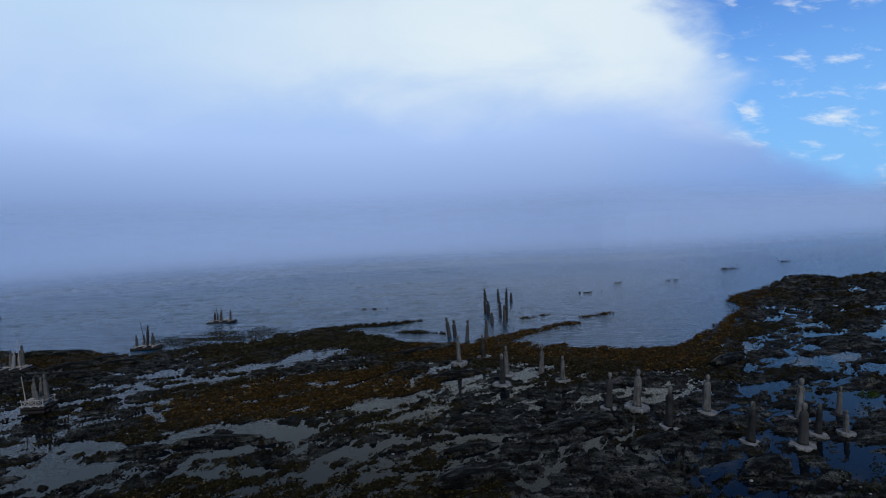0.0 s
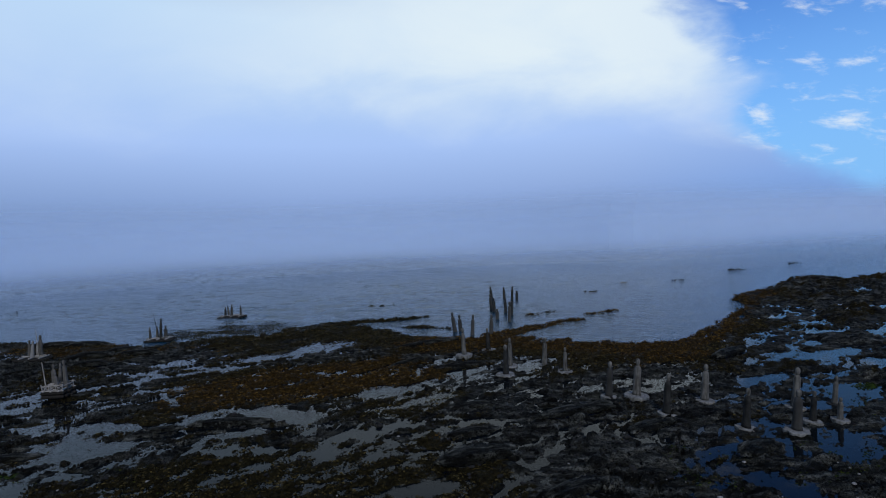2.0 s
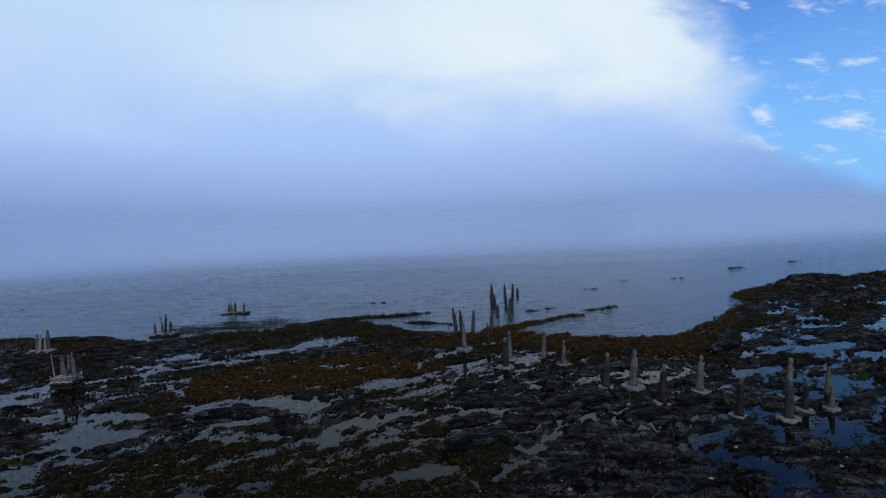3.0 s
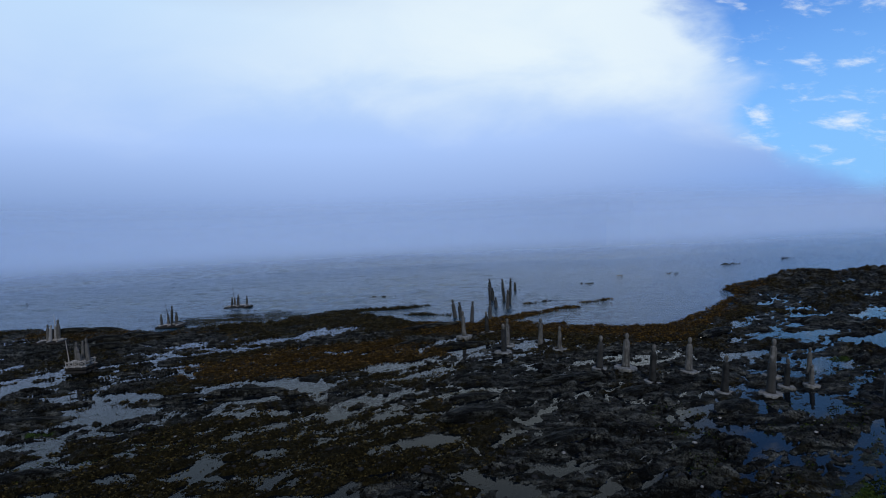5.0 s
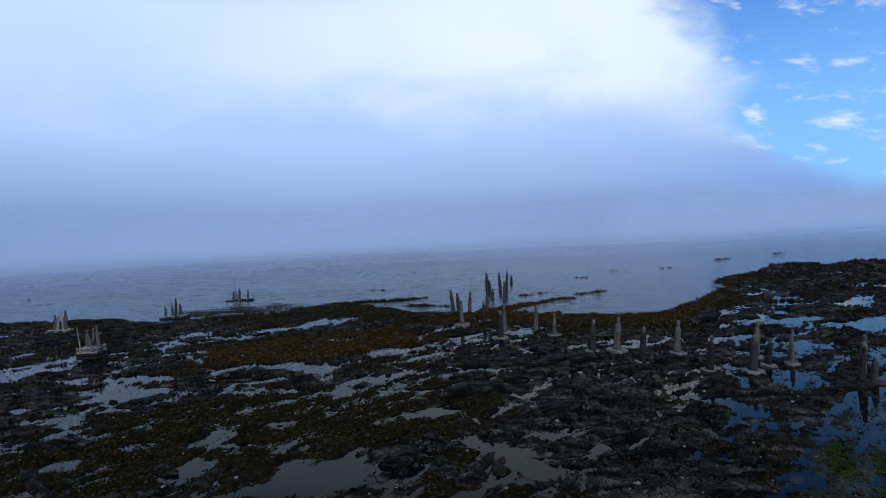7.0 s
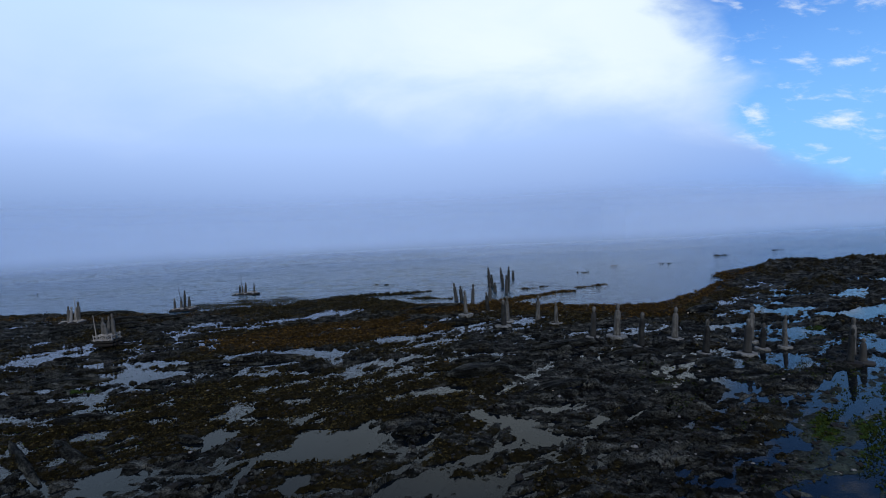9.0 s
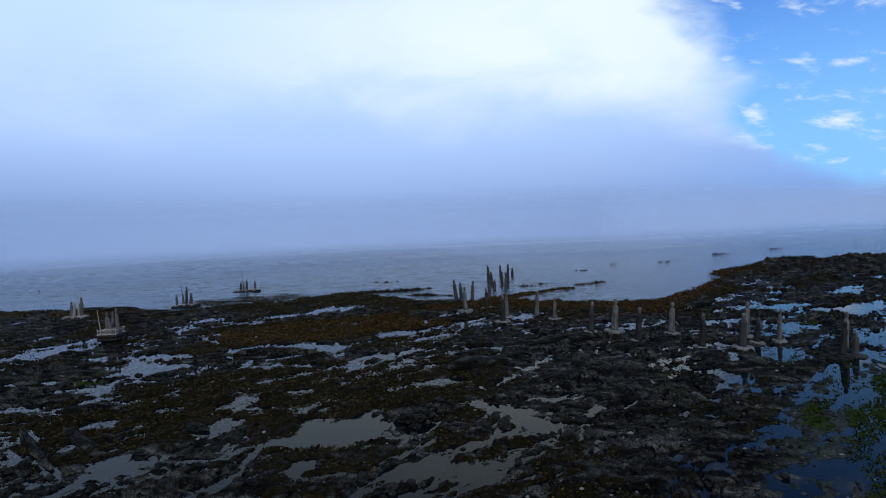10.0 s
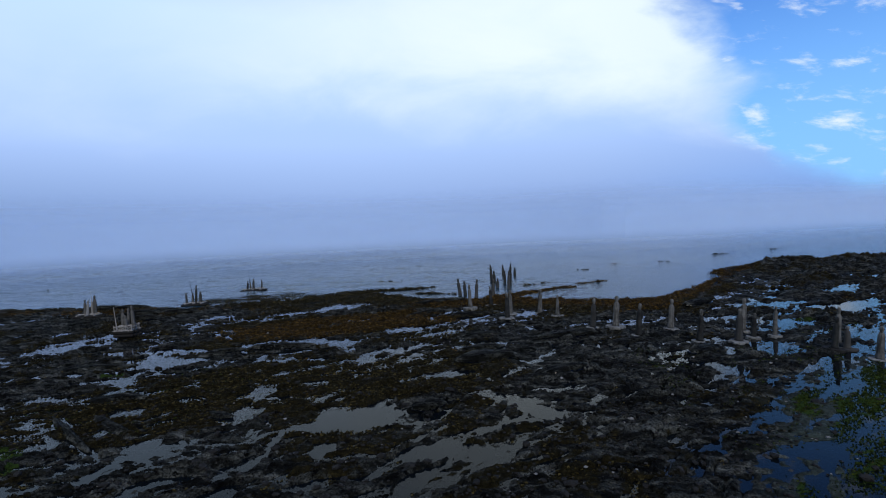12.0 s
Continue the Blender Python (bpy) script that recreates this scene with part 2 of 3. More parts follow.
OLIVE = leaf_material("olive_weed", (0.0013, 0.0011, 0.0005), (0.016, 0.0135, 0.005), (0.062, 0.048, 0.016))
GREEN = leaf_material("green_algae", (0.006, 0.011, 0.0022), (0.017, 0.026, 0.004), (0.04, 0.052, 0.008))


# ---- the ground: a wave-cut shelf of tilted slate beds running at 43 degrees ----
def hashed(ix, iy, seed):
    h = (ix.astype(np.int64) * 374761393 + iy.astype(np.int64) * 668265263 + seed * 974711) & 0x7FFFFFFF
    h = ((h ^ (h >> 13)) * 1274126177) & 0x7FFFFFFF
    return ((h ^ (h >> 16)) & 0xFFFFFF) / float(0xFFFFFF)


def lattice(x, y, seed):
    ix, iy = np.floor(x), np.floor(y)
    fx, fy = x - ix, y - iy
    fx, fy = fx * fx * (3 - 2 * fx), fy * fy * (3 - 2 * fy)
    a, b, c, d = hashed(ix, iy, seed), hashed(ix + 1, iy, seed), hashed(ix, iy + 1, seed), hashed(ix + 1, iy + 1, seed)
    return (a * (1 - fx) + b * fx) * (1 - fy) + (c * (1 - fx) + d * fx) * fy


def fbm(x, y, seed, octaves=4, gain=0.5):
    total, amp, norm_ = 0.0, 1.0, 0.0
    for k in range(octaves):
        total, norm_ = total + amp * lattice(x * 2.03 ** k + 17.1 * k, y * 2.03 ** k - 9.7 * k, seed + k), norm_ + amp
        amp *= gain
    return total / norm_


def step(v, lo, hi):
    s = np.clip((v - lo) / (hi - lo), 0, 1)
    return s * s * (3 - 2 * s)


def cells(u, v, seed):
    """Cracked blocks: distance to the nearest seed and to the next, and a number for each block with the offset from its seed."""
    iu, iv = np.floor(u), np.floor(v)
    best, second = np.full(u.shape, 9.0), np.full(u.shape, 9.0)
    tag, du, dv = np.zeros(u.shape), np.zeros(u.shape), np.zeros(u.shape)
    for a in (-1, 0, 1):
        for b in (-1, 0, 1):
            cu, cv = iu + a, iv + b
            ou, ov = u - cu - hashed(cu, cv, seed), v - cv - hashed(cu, cv, seed + 1)
            d = np.hypot(ou, ov)
            closer = d < best
            second = np.where(closer, best, np.minimum(second, d))
            tag = np.where(closer, hashed(cu, cv, seed + 2), tag)
            du, dv = np.where(closer, ou, du), np.where(closer, ov, dv)
            best = np.where(closer, d, best)
    return best, second, tag, du, dv


SHORE = [(-400, 42.12), (-56.54, 36.12), (-43.3, 36.24), (-34.33, 35.43), (-29.58, 34.63), (-27.24, 36.4), (-21.89, 38.87), (-18.96, 40.8), (-13.28, 42.04), (-9.98, 40.02), (-7.75, 37.35), (-3.6, 36.72),
         (0.38, 37.2), (4.2, 35.85), (6.61, 35.04), (9.01, 33.69), (11.66, 34.32), (13.57, 36.85), (15.5, 39.65), (18.88, 44.02), (22.34, 49.37), (23.32, 54.83), (27.29, 60.95), (33.93, 67.78),
         (40.38, 75.62), (44.69, 73.76), (50.36, 76.14), (62.8, 78.09), (121.19, 89.28), (393.25, 135.89)]
STRIKE = radians(43)


def shore(x):
    return np.interp(x, [p[0] for p in SHORE], [p[1] for p in SHORE])


def capsule(x, y, ax, ay, bx, by, r0, r1):
    """Signed distance into a tapered ridge from a to b: positive inside."""
    dx, dy = bx - ax, by - ay
    s = np.clip(((x - ax) * dx + (y - ay) * dy) / (dx * dx + dy * dy), 0, 1)
    return r0 + (r1 - r0) * s - np.hypot(x - ax - s * dx, y - ay - s * dy)


REEFS = [(-20.05, 41.31, -8.17, 46.79, 1.26, 0.5), (-8.73, 41.21, -5.06, 40.59, 0.77, 0.43), (-1.12, 37.16, 6.1, 44.01, 1.26, 0.54), (7.43, 46.7, 10.2, 49.1, 0.64, 0.42),
         (1.83, 46.88, 4.39, 48.64, 0.42, 0.29), (36.4, 89.0, 38.6, 89.6, 1.15, 0.7), (23.1, 75.0, 25.6, 75.6, 0.5, 0.4), (9.0, 63.8, 11.2, 64.9, 0.5, 0.4),
         (-16.6, 54.8, -12.4, 56.2, 0.4, 0.32), (50.0, 99.2, 52.6, 99.8, 0.5, 0.4), (15.4, 73.2, 17.6, 74.0, 0.42, 0.34)]
# tide pools: centre, half length, half width, bearing of the length
POOLS = [(-26.52, 19.45, 3.28, 1.6, 72), (-19.33, 17.21, 3.8, 0.56, 4), (-14.88, 18.1, 1.4, 0.4, 29), (-17.57, 14.74, 2.71, 1.18, 18), (-14.55, 18.6, 0.91, 0.66, 30), (-22.17, 24.9, 1.24, 0.74, 35),
         (-22.98, 29.04, 1.5, 0.85, 8), (-23.67, 23.63, 1.68, 0.39, 24), (-19.53, 26.86, 2.78, 0.47, 31), (-16.14, 31.08, 2.57, 0.85, 37), (-17.88, 21.09, 1.53, 0.31, -32), (-11.27, 19.6, 2.33, 0.49, -1)]
POOLS += [(-9.67, 18.84, 1.27, 0.58, -2), (-10.08, 15.18, 1.39, 0.7, -2), (-10.84, 17.02, 1.52, 0.47, 26), (-19.65, 22.91, 1.26, 0.36, 29), (-25.37, 26.18, 0.62, 0.34, 25), (-13.79, 33.44, 2.91, 1.06, 38),
         (-10.39, 26.55, 1.15, 0.49, 21), (-7.71, 27.63, 2.33, 0.34, 51), (-5.9, 23.49, 2.22, 0.74, 25), (-2.98, 29.22, 0.91, 0.41, -11), (-8.81, 18.99, 0.73, 0.49, -9), (-5.98, 17.06, 1.31, 0.69, 14),
         (-6.93, 15.6, 1.09, 0.46, -67)]
POOLS += [(-4.07, 18.65, 0.65, 0.4, 16), (-0.81, 18.97, 1.03, 0.35, -4), (-2.19, 27.14, 1.14, 0.55, 27), (1.94, 28.6, 2.13, 0.58, 48), (-4.3, 15.09, 0.55, 0.36, 25), (-17.49, 11.27, 2.03, 0.61, -3),
         (-18.15, 9.16, 1.24, 0.54, 15), (-13.42, 7.66, 1.04, 0.62, 43), (-12.34, 6.11, 0.85, 0.22, -30), (-10.42, 4.72, 0.89, 0.56, -15), (-15.01, 6.56, 1.13, 0.22, -36), (-12.25, 4.61, 1.41, 0.27, -32),
         (-14.16, 5.14, 0.86, 0.28, -30), (-11.99, 9.08, 1.0, 0.51, 4)]
POOLS += [(-8.93, 7.45, 1.17, 0.79, 52), (-9.53, 10.39, 0.83, 0.43, 5), (-8.53, 9.5, 1.01, 0.27, 7), (-7.76, 11.33, 0.78, 0.5, 14), (-9.1, 15.55, 0.82, 0.36, 26), (-22.33, 12.43, 0.81, 0.31, -16),
         (-8.88, 13.97, 0.55, 0.25, 5), (-2.22, 12.52, 1.35, 0.61, 15), (0.42, 9.47, 2.18, 0.48, 1), (1.42, 8.53, 1.01, 0.63, -23), (-1.19, 4.97, 1.46, 0.71, 4), (-4.5, 7.43, 1.83, 1.18, 20),
         (-1.75, 7.51, 1.07, 0.39, 60), (-4.79, 4.86, 0.68, 0.47, 57), (0.88, 13.55, 0.6, 0.38, 40)]
POOLS += [(7.79, 15.86, 1.96, 0.52, 36), (9.08, 13.4, 1.33, 0.66, -50), (12.78, 16.92, 1.68, 1.09, 84), (7.51, 11.55, 0.55, 0.28, 40), (5.54, 9.2, 0.46, 0.27, 18), (3.76, 9.59, 0.69, 0.4, 3),
         (13.82, 25.23, 1.99, 0.54, 28), (18.75, 30.37, 2.14, 0.9, 26), (16.81, 23.43, 1.5, 0.64, 50), (6.21, 10.54, 0.74, 0.26, 12), (17.62, 17.85, 3.11, 0.79, 62), (16.22, 33.2, 2.57, 0.36, 53),
         (14.66, 29.35, 0.88, 0.42, 59), (7.89, 24.44, 0.79, 0.35, 25), (10.21, 28.75, 1.48, 0.46, 16), (5.37, 18.82, 0.72, 0.29, 13)]
POOLS += [(23.74, 29.28, 3.34, 0.92, 40), (23.49, 37.89, 1.82, 0.96, 16), (26.32, 24.56, 4.02, 1.08, 43), (28.21, 38.26, 2.78, 0.87, 39), (35.99, 46.27, 3.5, 0.84, 39), (32.66, 55.71, 3.29, 0.75, 38),
         (21.19, 21.35, 2.99, 0.87, 47)]
# the long murky pool in the trough of the beds, and the green weed streaks that lie along it
TROUGH = (12.6, 8.0, 10.5, 3.9, 57)
GREENS = [(10.4, 9.5, 2.1, 0.36, 54), (10.8, 8.2, 2.9, 0.5, 55), (13.2, 10.5, 4.6, 0.6, 54), (9.9, 4.7, 2.7, 1.1, 50), (7.2, 3.3, 0.6, 0.3, 48), (12.6, 7.9, 2.2, 0.8, 52),
          (17.96, 23.99, 1.02, 0.52, 38), (-14.75, 4.13, 0.86, 0.46, -31), (-13.29, 3.13, 0.76, 0.4, -31), (-18.2, 12.32, 0.66, 0.24, 22)]
# broad dry ledges
LEDGES = [(5.31, 14.97, 2.62, 1.15, 35), (7.57, 12.27, 2.19, 0.97, 39), (11.26, 14.78, 1.73, 0.76, 41), (-0.75, 14.85, 1.66, 0.71, 26), (-2.37, 8.28, 0.67, 0.46, 25), (-12.33, 17.98, 2.05, 0.34, 14),
         (-15.22, 16.92, 1.08, 0.33, 12), (-30.72, 26.05, 4.14, 1.25, 29), (-33.78, 32.53, 3.98, 1.08, 25), (3.64, 19.76, 2.77, 0.79, 30), (-6.03, 33.46, 3.93, 0.77, 33), (2.74, 12.56, 1.76, 0.63, 35),
         (5.95, 9.73, 2.32, 0.65, 45), (9.54, 16.08, 1.51, 0.53, 40), (-7.51, 29.5, 2.99, 0.72, 38), (14.4, 30.68, 2.41, 0.79, 44), (4.78, 7.2, 2.24, 0.89, 40)]


def oval(x, y, cx, cy, a, b, deg):
    c, s = math.cos(radians(deg)), math.sin(radians(deg))
    u, v = (x - cx) * c + (y - cy) * s, -(x - cx) * s + (y - cy) * c
    return np.hypot(u / a, v / b)


def relief(x, y):
    """Height of the ground, and how much brown weed and green algae grow there."""
    c, s = math.cos(STRIKE), math.sin(STRIKE)
    wx = x + 2.2 * (fbm(x / 3.1, y / 3.1, 3, 3) - 0.5) + 0.7 * (fbm(x / 0.8, y / 0.8, 5, 3) - 0.5)
    wy = y + 2.2 * (fbm(x / 3.1, y / 3.1, 4, 3) - 0.5) + 0.7 * (fbm(x / 0.8, y / 0.8, 6, 3) - 0.5)
    u, v = wx * c + wy * s, -wx * s + wy * c
    nx = x + 0.9 * (fbm(x / 2.4, y / 2.4, 7, 3) - 0.5) + 0.62 * (fbm(x / 0.7, y / 0.5, 5, 4, 0.6) - 0.5)
    ny = y + 0.9 * (fbm(x / 2.4, y / 2.4, 8, 3) - 0.5) + 0.62 * (fbm(x / 0.7, y / 0.5, 6, 4, 0.6) - 0.5)
    land = (shore(nx) - ny) * 0.72
    land = land + 1.5 * (fbm(u / 2.4, v / 0.45, 9, 4) - 0.5) + 5.0 * (fbm(x / 7.0, y / 5.0, 10, 3) - 0.5) * step(x, 20, 34)
    for r in REEFS:
        land = np.maximum(land, capsule(nx, ny, *r))
    beds = fbm(u / 5.0, v / 1.1, 11, 4) - 0.5
    tilt = v / 1.9 + 0.8 * fbm(u / 6.0, v / 6.0, 12, 2)
    saw = tilt - np.floor(tilt)
    saw = np.where(saw < 0.82, saw / 0.82, (1 - saw) / 0.18) - 0.5
    knobs = fbm(x / 0.42, y / 0.36, 13, 4, 0.68) - 0.5
    lumps = fbm(u / 1.6, v / 0.6, 14, 3) - 0.5
    f1, f2, tag, du, dv = cells(u / 1.7, v / 0.42, 31)
    slabs = (tag - 0.5) * step(f2 - f1, 0.0, 0.18) + 0.5 * dv * (tag - 0.3)
    g1, g2, bit, eu, ev = cells(u / 0.6 + 0.3 * knobs, v / 0.26, 41)
    rubble = (bit - 0.35) * step(g2 - g1, 0.0, 0.30) + 0.6 * ev * (bit - 0.5) + 0.4 * eu * (0.5 - bit)
    cobbled = 0.35 + 0.65 * step(fbm(x / 3.5, y / 3.5, 15, 3), 0.35, 0.6)
    close = 1 - step(y, 5.0, 16.0)
    h = 0.068 + 0.13 * beds + 0.05 * saw + (0.18 - 0.10 * close) * knobs + 0.15 * lumps + 0.18 * slabs + (0.18 - 0.10 * close) * rubble * cobbled
    h = h - 0.03 * (1 - step(wx - 0.5 * wy, -10.0, 4.0)) + 0.02 * (1 - step(oval(x, y, -11.1, 24.8, 8.9, 3.7, 22), 0.6, 1.2))
    h = h + 0.035 * (1 - step(oval(x, y, 6.3, 18.8, 5.2, 3.6, 25), 0.6, 1.2))
    h = h - 0.008 * (1 - step(x, 0.0, 4.0)) * step(y, 9, 13) * (1 - step(y, 26, 32))
    h = h - 0.04 * step(x, 17, 22) * step(y, 22, 27)
    crack = 1 - np.abs(2 * fbm(u / 3.4, v / 0.7, 18, 3) - 1)
    h = h - 0.11 * step(crack, 0.88, 0.985)
    grit = fbm(x / 0.19, y / 0.17, 23, 3, 0.6) - 0.5
    h = h + 0.095 * grit
    wide_ = 1.16 - 0.34 * step(y, 6.0, 24.0)
    for p in POOLS:
        m = (np.abs(nx - p[0]) < 1.6 * p[2]) & (np.abs(ny - p[1]) < 1.6 * p[2])
        h[m] -= 0.165 * (1 - step(oval(nx[m], ny[m], *p) * wide_[m], 0.62, 1.22))
    for p in LEDGES:
        m = (np.abs(nx - p[0]) < 1.2 * p[2]) & (np.abs(ny - p[1]) < 1.2 * p[2])
        h[m] += 0.16 * (1 - step(oval(nx[m], ny[m], *p), 0.5, 1.1))
    sunk = 1 - step(oval(nx, ny, *TROUGH), 0.82, 1.06)
    h = h * (1 - 0.4 * sunk) - sunk * (0.052 + 0.16 * (fbm(u / 3.0, v / 0.4, 19, 3) - 0.5))
    near = np.exp(-((land - 1.5) / 4.0) ** 2)
    h = h + 0.07 * near - 0.03 * step(x, 11, 18) * step(y, 16, 22) - 0.004 * step(x, 2, 5) * step(y, 9, 12) + 2.2 * np.clip(fbm(x / 4.0, y / 3.0, 16, 3) - 0.57, 0, 1) * step(x, 20, 34) * step(land, 0.5, 4) + (0.9 + 1.3 * step(x, 24, 34)) * np.clip(fbm(x / 1.6, y / 1.3, 17, 3) - 0.52, 0, 1) * step(x, 14, 22) * step(land, 0.2, 2)
    drop = step(land + 0.5 * knobs, 0.6, -0.5)
    h = h * (1 - drop) + drop * (-0.25 + 0.10 * np.clip(land, -12, 0) + 0.1 * knobs)
    patchy = 0.6 * fbm(u / 4.0, v / 2.0, 21, 4) + 0.4 * fbm(u / 1.6, v / 0.4, 22, 3)
    weed = (0.72 - 0.36 * step(x, 14, 22)) * np.exp(-((land - 1.0) / 3.5) ** 2) + 0.65 * (1 - step(oval(x, y, -11.1, 24.8, 8.9, 4.1, 22), 0.5, 1.2)) + 0.6 * (1 - step(oval(x, y, -8.4, 11.4, 10.0, 4.0, 22), 0.5, 1.3))
    weed = weed + 0.12 * (1 - step(oval(x, y, -24.8, 25.6, 12.4, 6, 22), 0.6, 1.3)) + 0.36 + 2.4 * (patchy - 0.5)
    weed = weed - 0.4 * (1 - step(x + 0.5 * (30 - y), -27, -20)) * step(y, 23, 27)
    weed = np.clip(weed - 0.30 * (1 - step(oval(x, y, 9.3, 16.7, 11.7, 7.4, 41), 0.6, 1.2)), 0, 1.2)
    algae = 0.0
    for p in GREENS:
        algae = np.maximum(algae, 1.1 * (1 - step(oval(nx, ny, *p), 0.4, 1.15)))
    fringe = np.clip((1 - 0.6 * step(x, 26, 34)) * np.exp(-((land - 0.8) / 2.8) ** 2) + (1 - step(oval(x, y, -11.1, 24.8, 8.9, 4.1, 22), 0.5, 1.25)), 0, 1)
    fringe = fringe * (1 - 0.95 * (1 - step(x + 0.9 * np.clip(30 - y, -30, 30), -16, -8)) * step(y, 30, 36))
    return h, weed, algae, fringe


def lines(lo, hi, fine_lo, fine_hi, d0, grow):
    """Grid lines: fine in the middle stretch, growing coarser outwards."""
    out, p = [fine_lo], fine_lo
    while p < hi:
        p += d0 + max(0.0, p - fine_hi) * grow
        out.append(p)
    p, low_ = fine_lo, []
    while p > lo:
        p -= d0 + (fine_lo - p) * grow * 3
        low_.append(p)
    return np.array(low_[::-1] + out)


def sheet(name, xs, ys_, z, mat, smooth=True):
    """A grid mesh; xs and ys_ may be one line or a table [row, column]."""
    X = xs if xs.ndim == 2 else np.broadcast_to(xs[None, :], z.shape)
    Y = ys_ if ys_.ndim == 2 else np.broadcast_to(ys_[:, None], z.shape)
    rows, cols = z.shape
    co = np.stack([X, Y, z], -1).reshape(-1, 3)
    i = (np.arange(rows - 1)[:, None] * cols + np.arange(cols - 1)[None, :]).ravel()
    faces = np.stack([i, i + 1, i + cols + 1, i + cols], -1).astype(np.int32)
    me = bpy.data.meshes.new(name)
    me.vertices.add(len(co))
    me.vertices.foreach_set("co", co.astype(np.float32).ravel())
    me.loops.add(faces.size)
    me.loops.foreach_set("vertex_index", faces.ravel())
    me.polygons.add(len(faces))
    me.polygons.foreach_set("loop_start", np.arange(0, faces.size, 4, dtype=np.int32))
    me.polygons.foreach_set("use_smooth", np.full(len(faces), smooth))
    me.update(calc_edges=True)
    me.materials.append(mat)
    return new(name, me)


span = np.concatenate([np.linspace(0, 1, 500), 1 + np.cumsum(0.0022 * 1.16 ** np.arange(1, 52))])
span = np.concatenate([-span[:0:-1], span])
ys = lines(-250, 200, 0.0, 8.0, 0.055, 0.0075)
GY = np.broadcast_to(ys[:, None], (len(ys), len(span)))
GX = 1.0 + span[None, :] * (0.95 * np.maximum(ys + 13.0, 13.0))[:, None]
H, W, A, F = relief(GX, GY)
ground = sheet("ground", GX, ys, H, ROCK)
S = 1 - step(oval(GX, GY, *TROUGH) + 0.5 * (fbm(GX / 1.5, GY / 1.5, 24, 3) - 0.5), 0.55, 1.0)
for key, table in (("weed", W), ("algae", A), ("fringe", F), ("silt", S)):
    layer = ground.data.attributes.new(key, "FLOAT", "POINT")
    layer.data.foreach_set("value", table.astype(np.float32).ravel())
tagged(ground, "dark wet slate shore platform with tilted beds and brown weed", "rocky shore", kind="structure")

wx_ = np.concatenate([np.linspace(-4000, -140, 12), np.arange(-120, 120.1, 0.55), np.linspace(140, 4000, 12)])
cut = shore(np.clip(wx_, -400, 400)) - 2.6
far = np.concatenate([np.cumsum(0.2 + 0.0022 * np.arange(400)), np.array([320, 420, 700, 1500, 4400])])
SX, SY = np.broadcast_to(wx_[None, :], (len(far), len(wx_))), cut[None, :] + far[:, None]
crest = 1 - np.abs(2 * fbm(SX / 5.0 + 0.22 * SY, SY / 1.9, 81, 4, 0.55) - 1)
ripple = 1.3 * crest ** 3 - 0.6 + 0.5 * (fbm(SX / 8.0, SY / 2.6 - 0.1 * SX, 82, 2) - 0.5)
stir = 0.2 + 0.8 * (1 - step(SX + 0.25 * SY, 8.0, 26.0))
stir = stir * (0.35 + 0.65 * step(SY - shore(np.clip(SX, -400, 400)), 1.5, 14.0)) * (0.5 + fbm(SX / 25, SY / 14, 83, 3)) * (1 - step(far[:, None], 150, 190))
sea = sheet("sea", wx_, SY, 0.125 * ripple * stir, SEA)
tagged(sea, "calm grey-blue sea with low ripples fading into fog", "sea", kind="structure")
band = np.linspace(0, 1, 30)
pools = sheet("tide_pool_water", wx_, (cut[None, :] + 0.26) * band[:, None] - 240 * (1 - band[:, None]), np.zeros((30, len(wx_))), POOL)
tagged(pools, "still shallow tide pool water reflecting the sky", "water", kind="structure")

# ---- fog over the sea: thin curved veils, one behind the other ----
FOG = ((75, 0.22, 7.0), (125, 0.62, 5.0), (190, 0.75, 5.0), (330, 0.9, 6.0))
for radius, dens, rise in FOG:
    ang = np.linspace(radians(-8), radians(215), 90)
    reach = radius * (1 + 0.9 * step(-np.abs(ang - radians(35)), -radians(45), 0))
    rows_ = np.linspace(-0.2, 60, 6)
    me = bpy.data.meshes.new("fog_bank")
    co = np.stack([np.broadcast_to(np.cos(ang) * reach, (6, 90)), np.broadcast_to(np.sin(ang) * reach, (6, 90)), np.broadcast_to(rows_[:, None], (6, 90))], -1).reshape(-1, 3)
    i = (np.arange(5)[:, None] * 90 + np.arange(89)[None, :]).ravel()
    me.from_pydata(co.tolist(), [], np.stack([i, i + 1, i + 91, i + 90], -1).tolist())
    me.materials.append(fog_material(dens, rise, 4.0 + 0.10 * radius))
    tagged(new("fog_bank", me), "pale grey sea fog hanging over the water", "fog", kind="structure")


# ---- things ----
def part(name, bm, mat, parent=None, label=""):
    me = bpy.data.meshes.new(name)
    bm.to_mesh(me)
    bm.free()
    for p in me.polygons:
        p.use_smooth = True
    me.materials.append(mat)
    ob = new(name, me)
    ob.parent = parent
    return tagged(ob, label) if label else ob


def height_at(x, y):
    h = relief(np.array([x - 0.15, x, x + 0.15, x]), np.array([y, y - 0.15, y, y + 0.15]))[0]
    return float(h.mean())


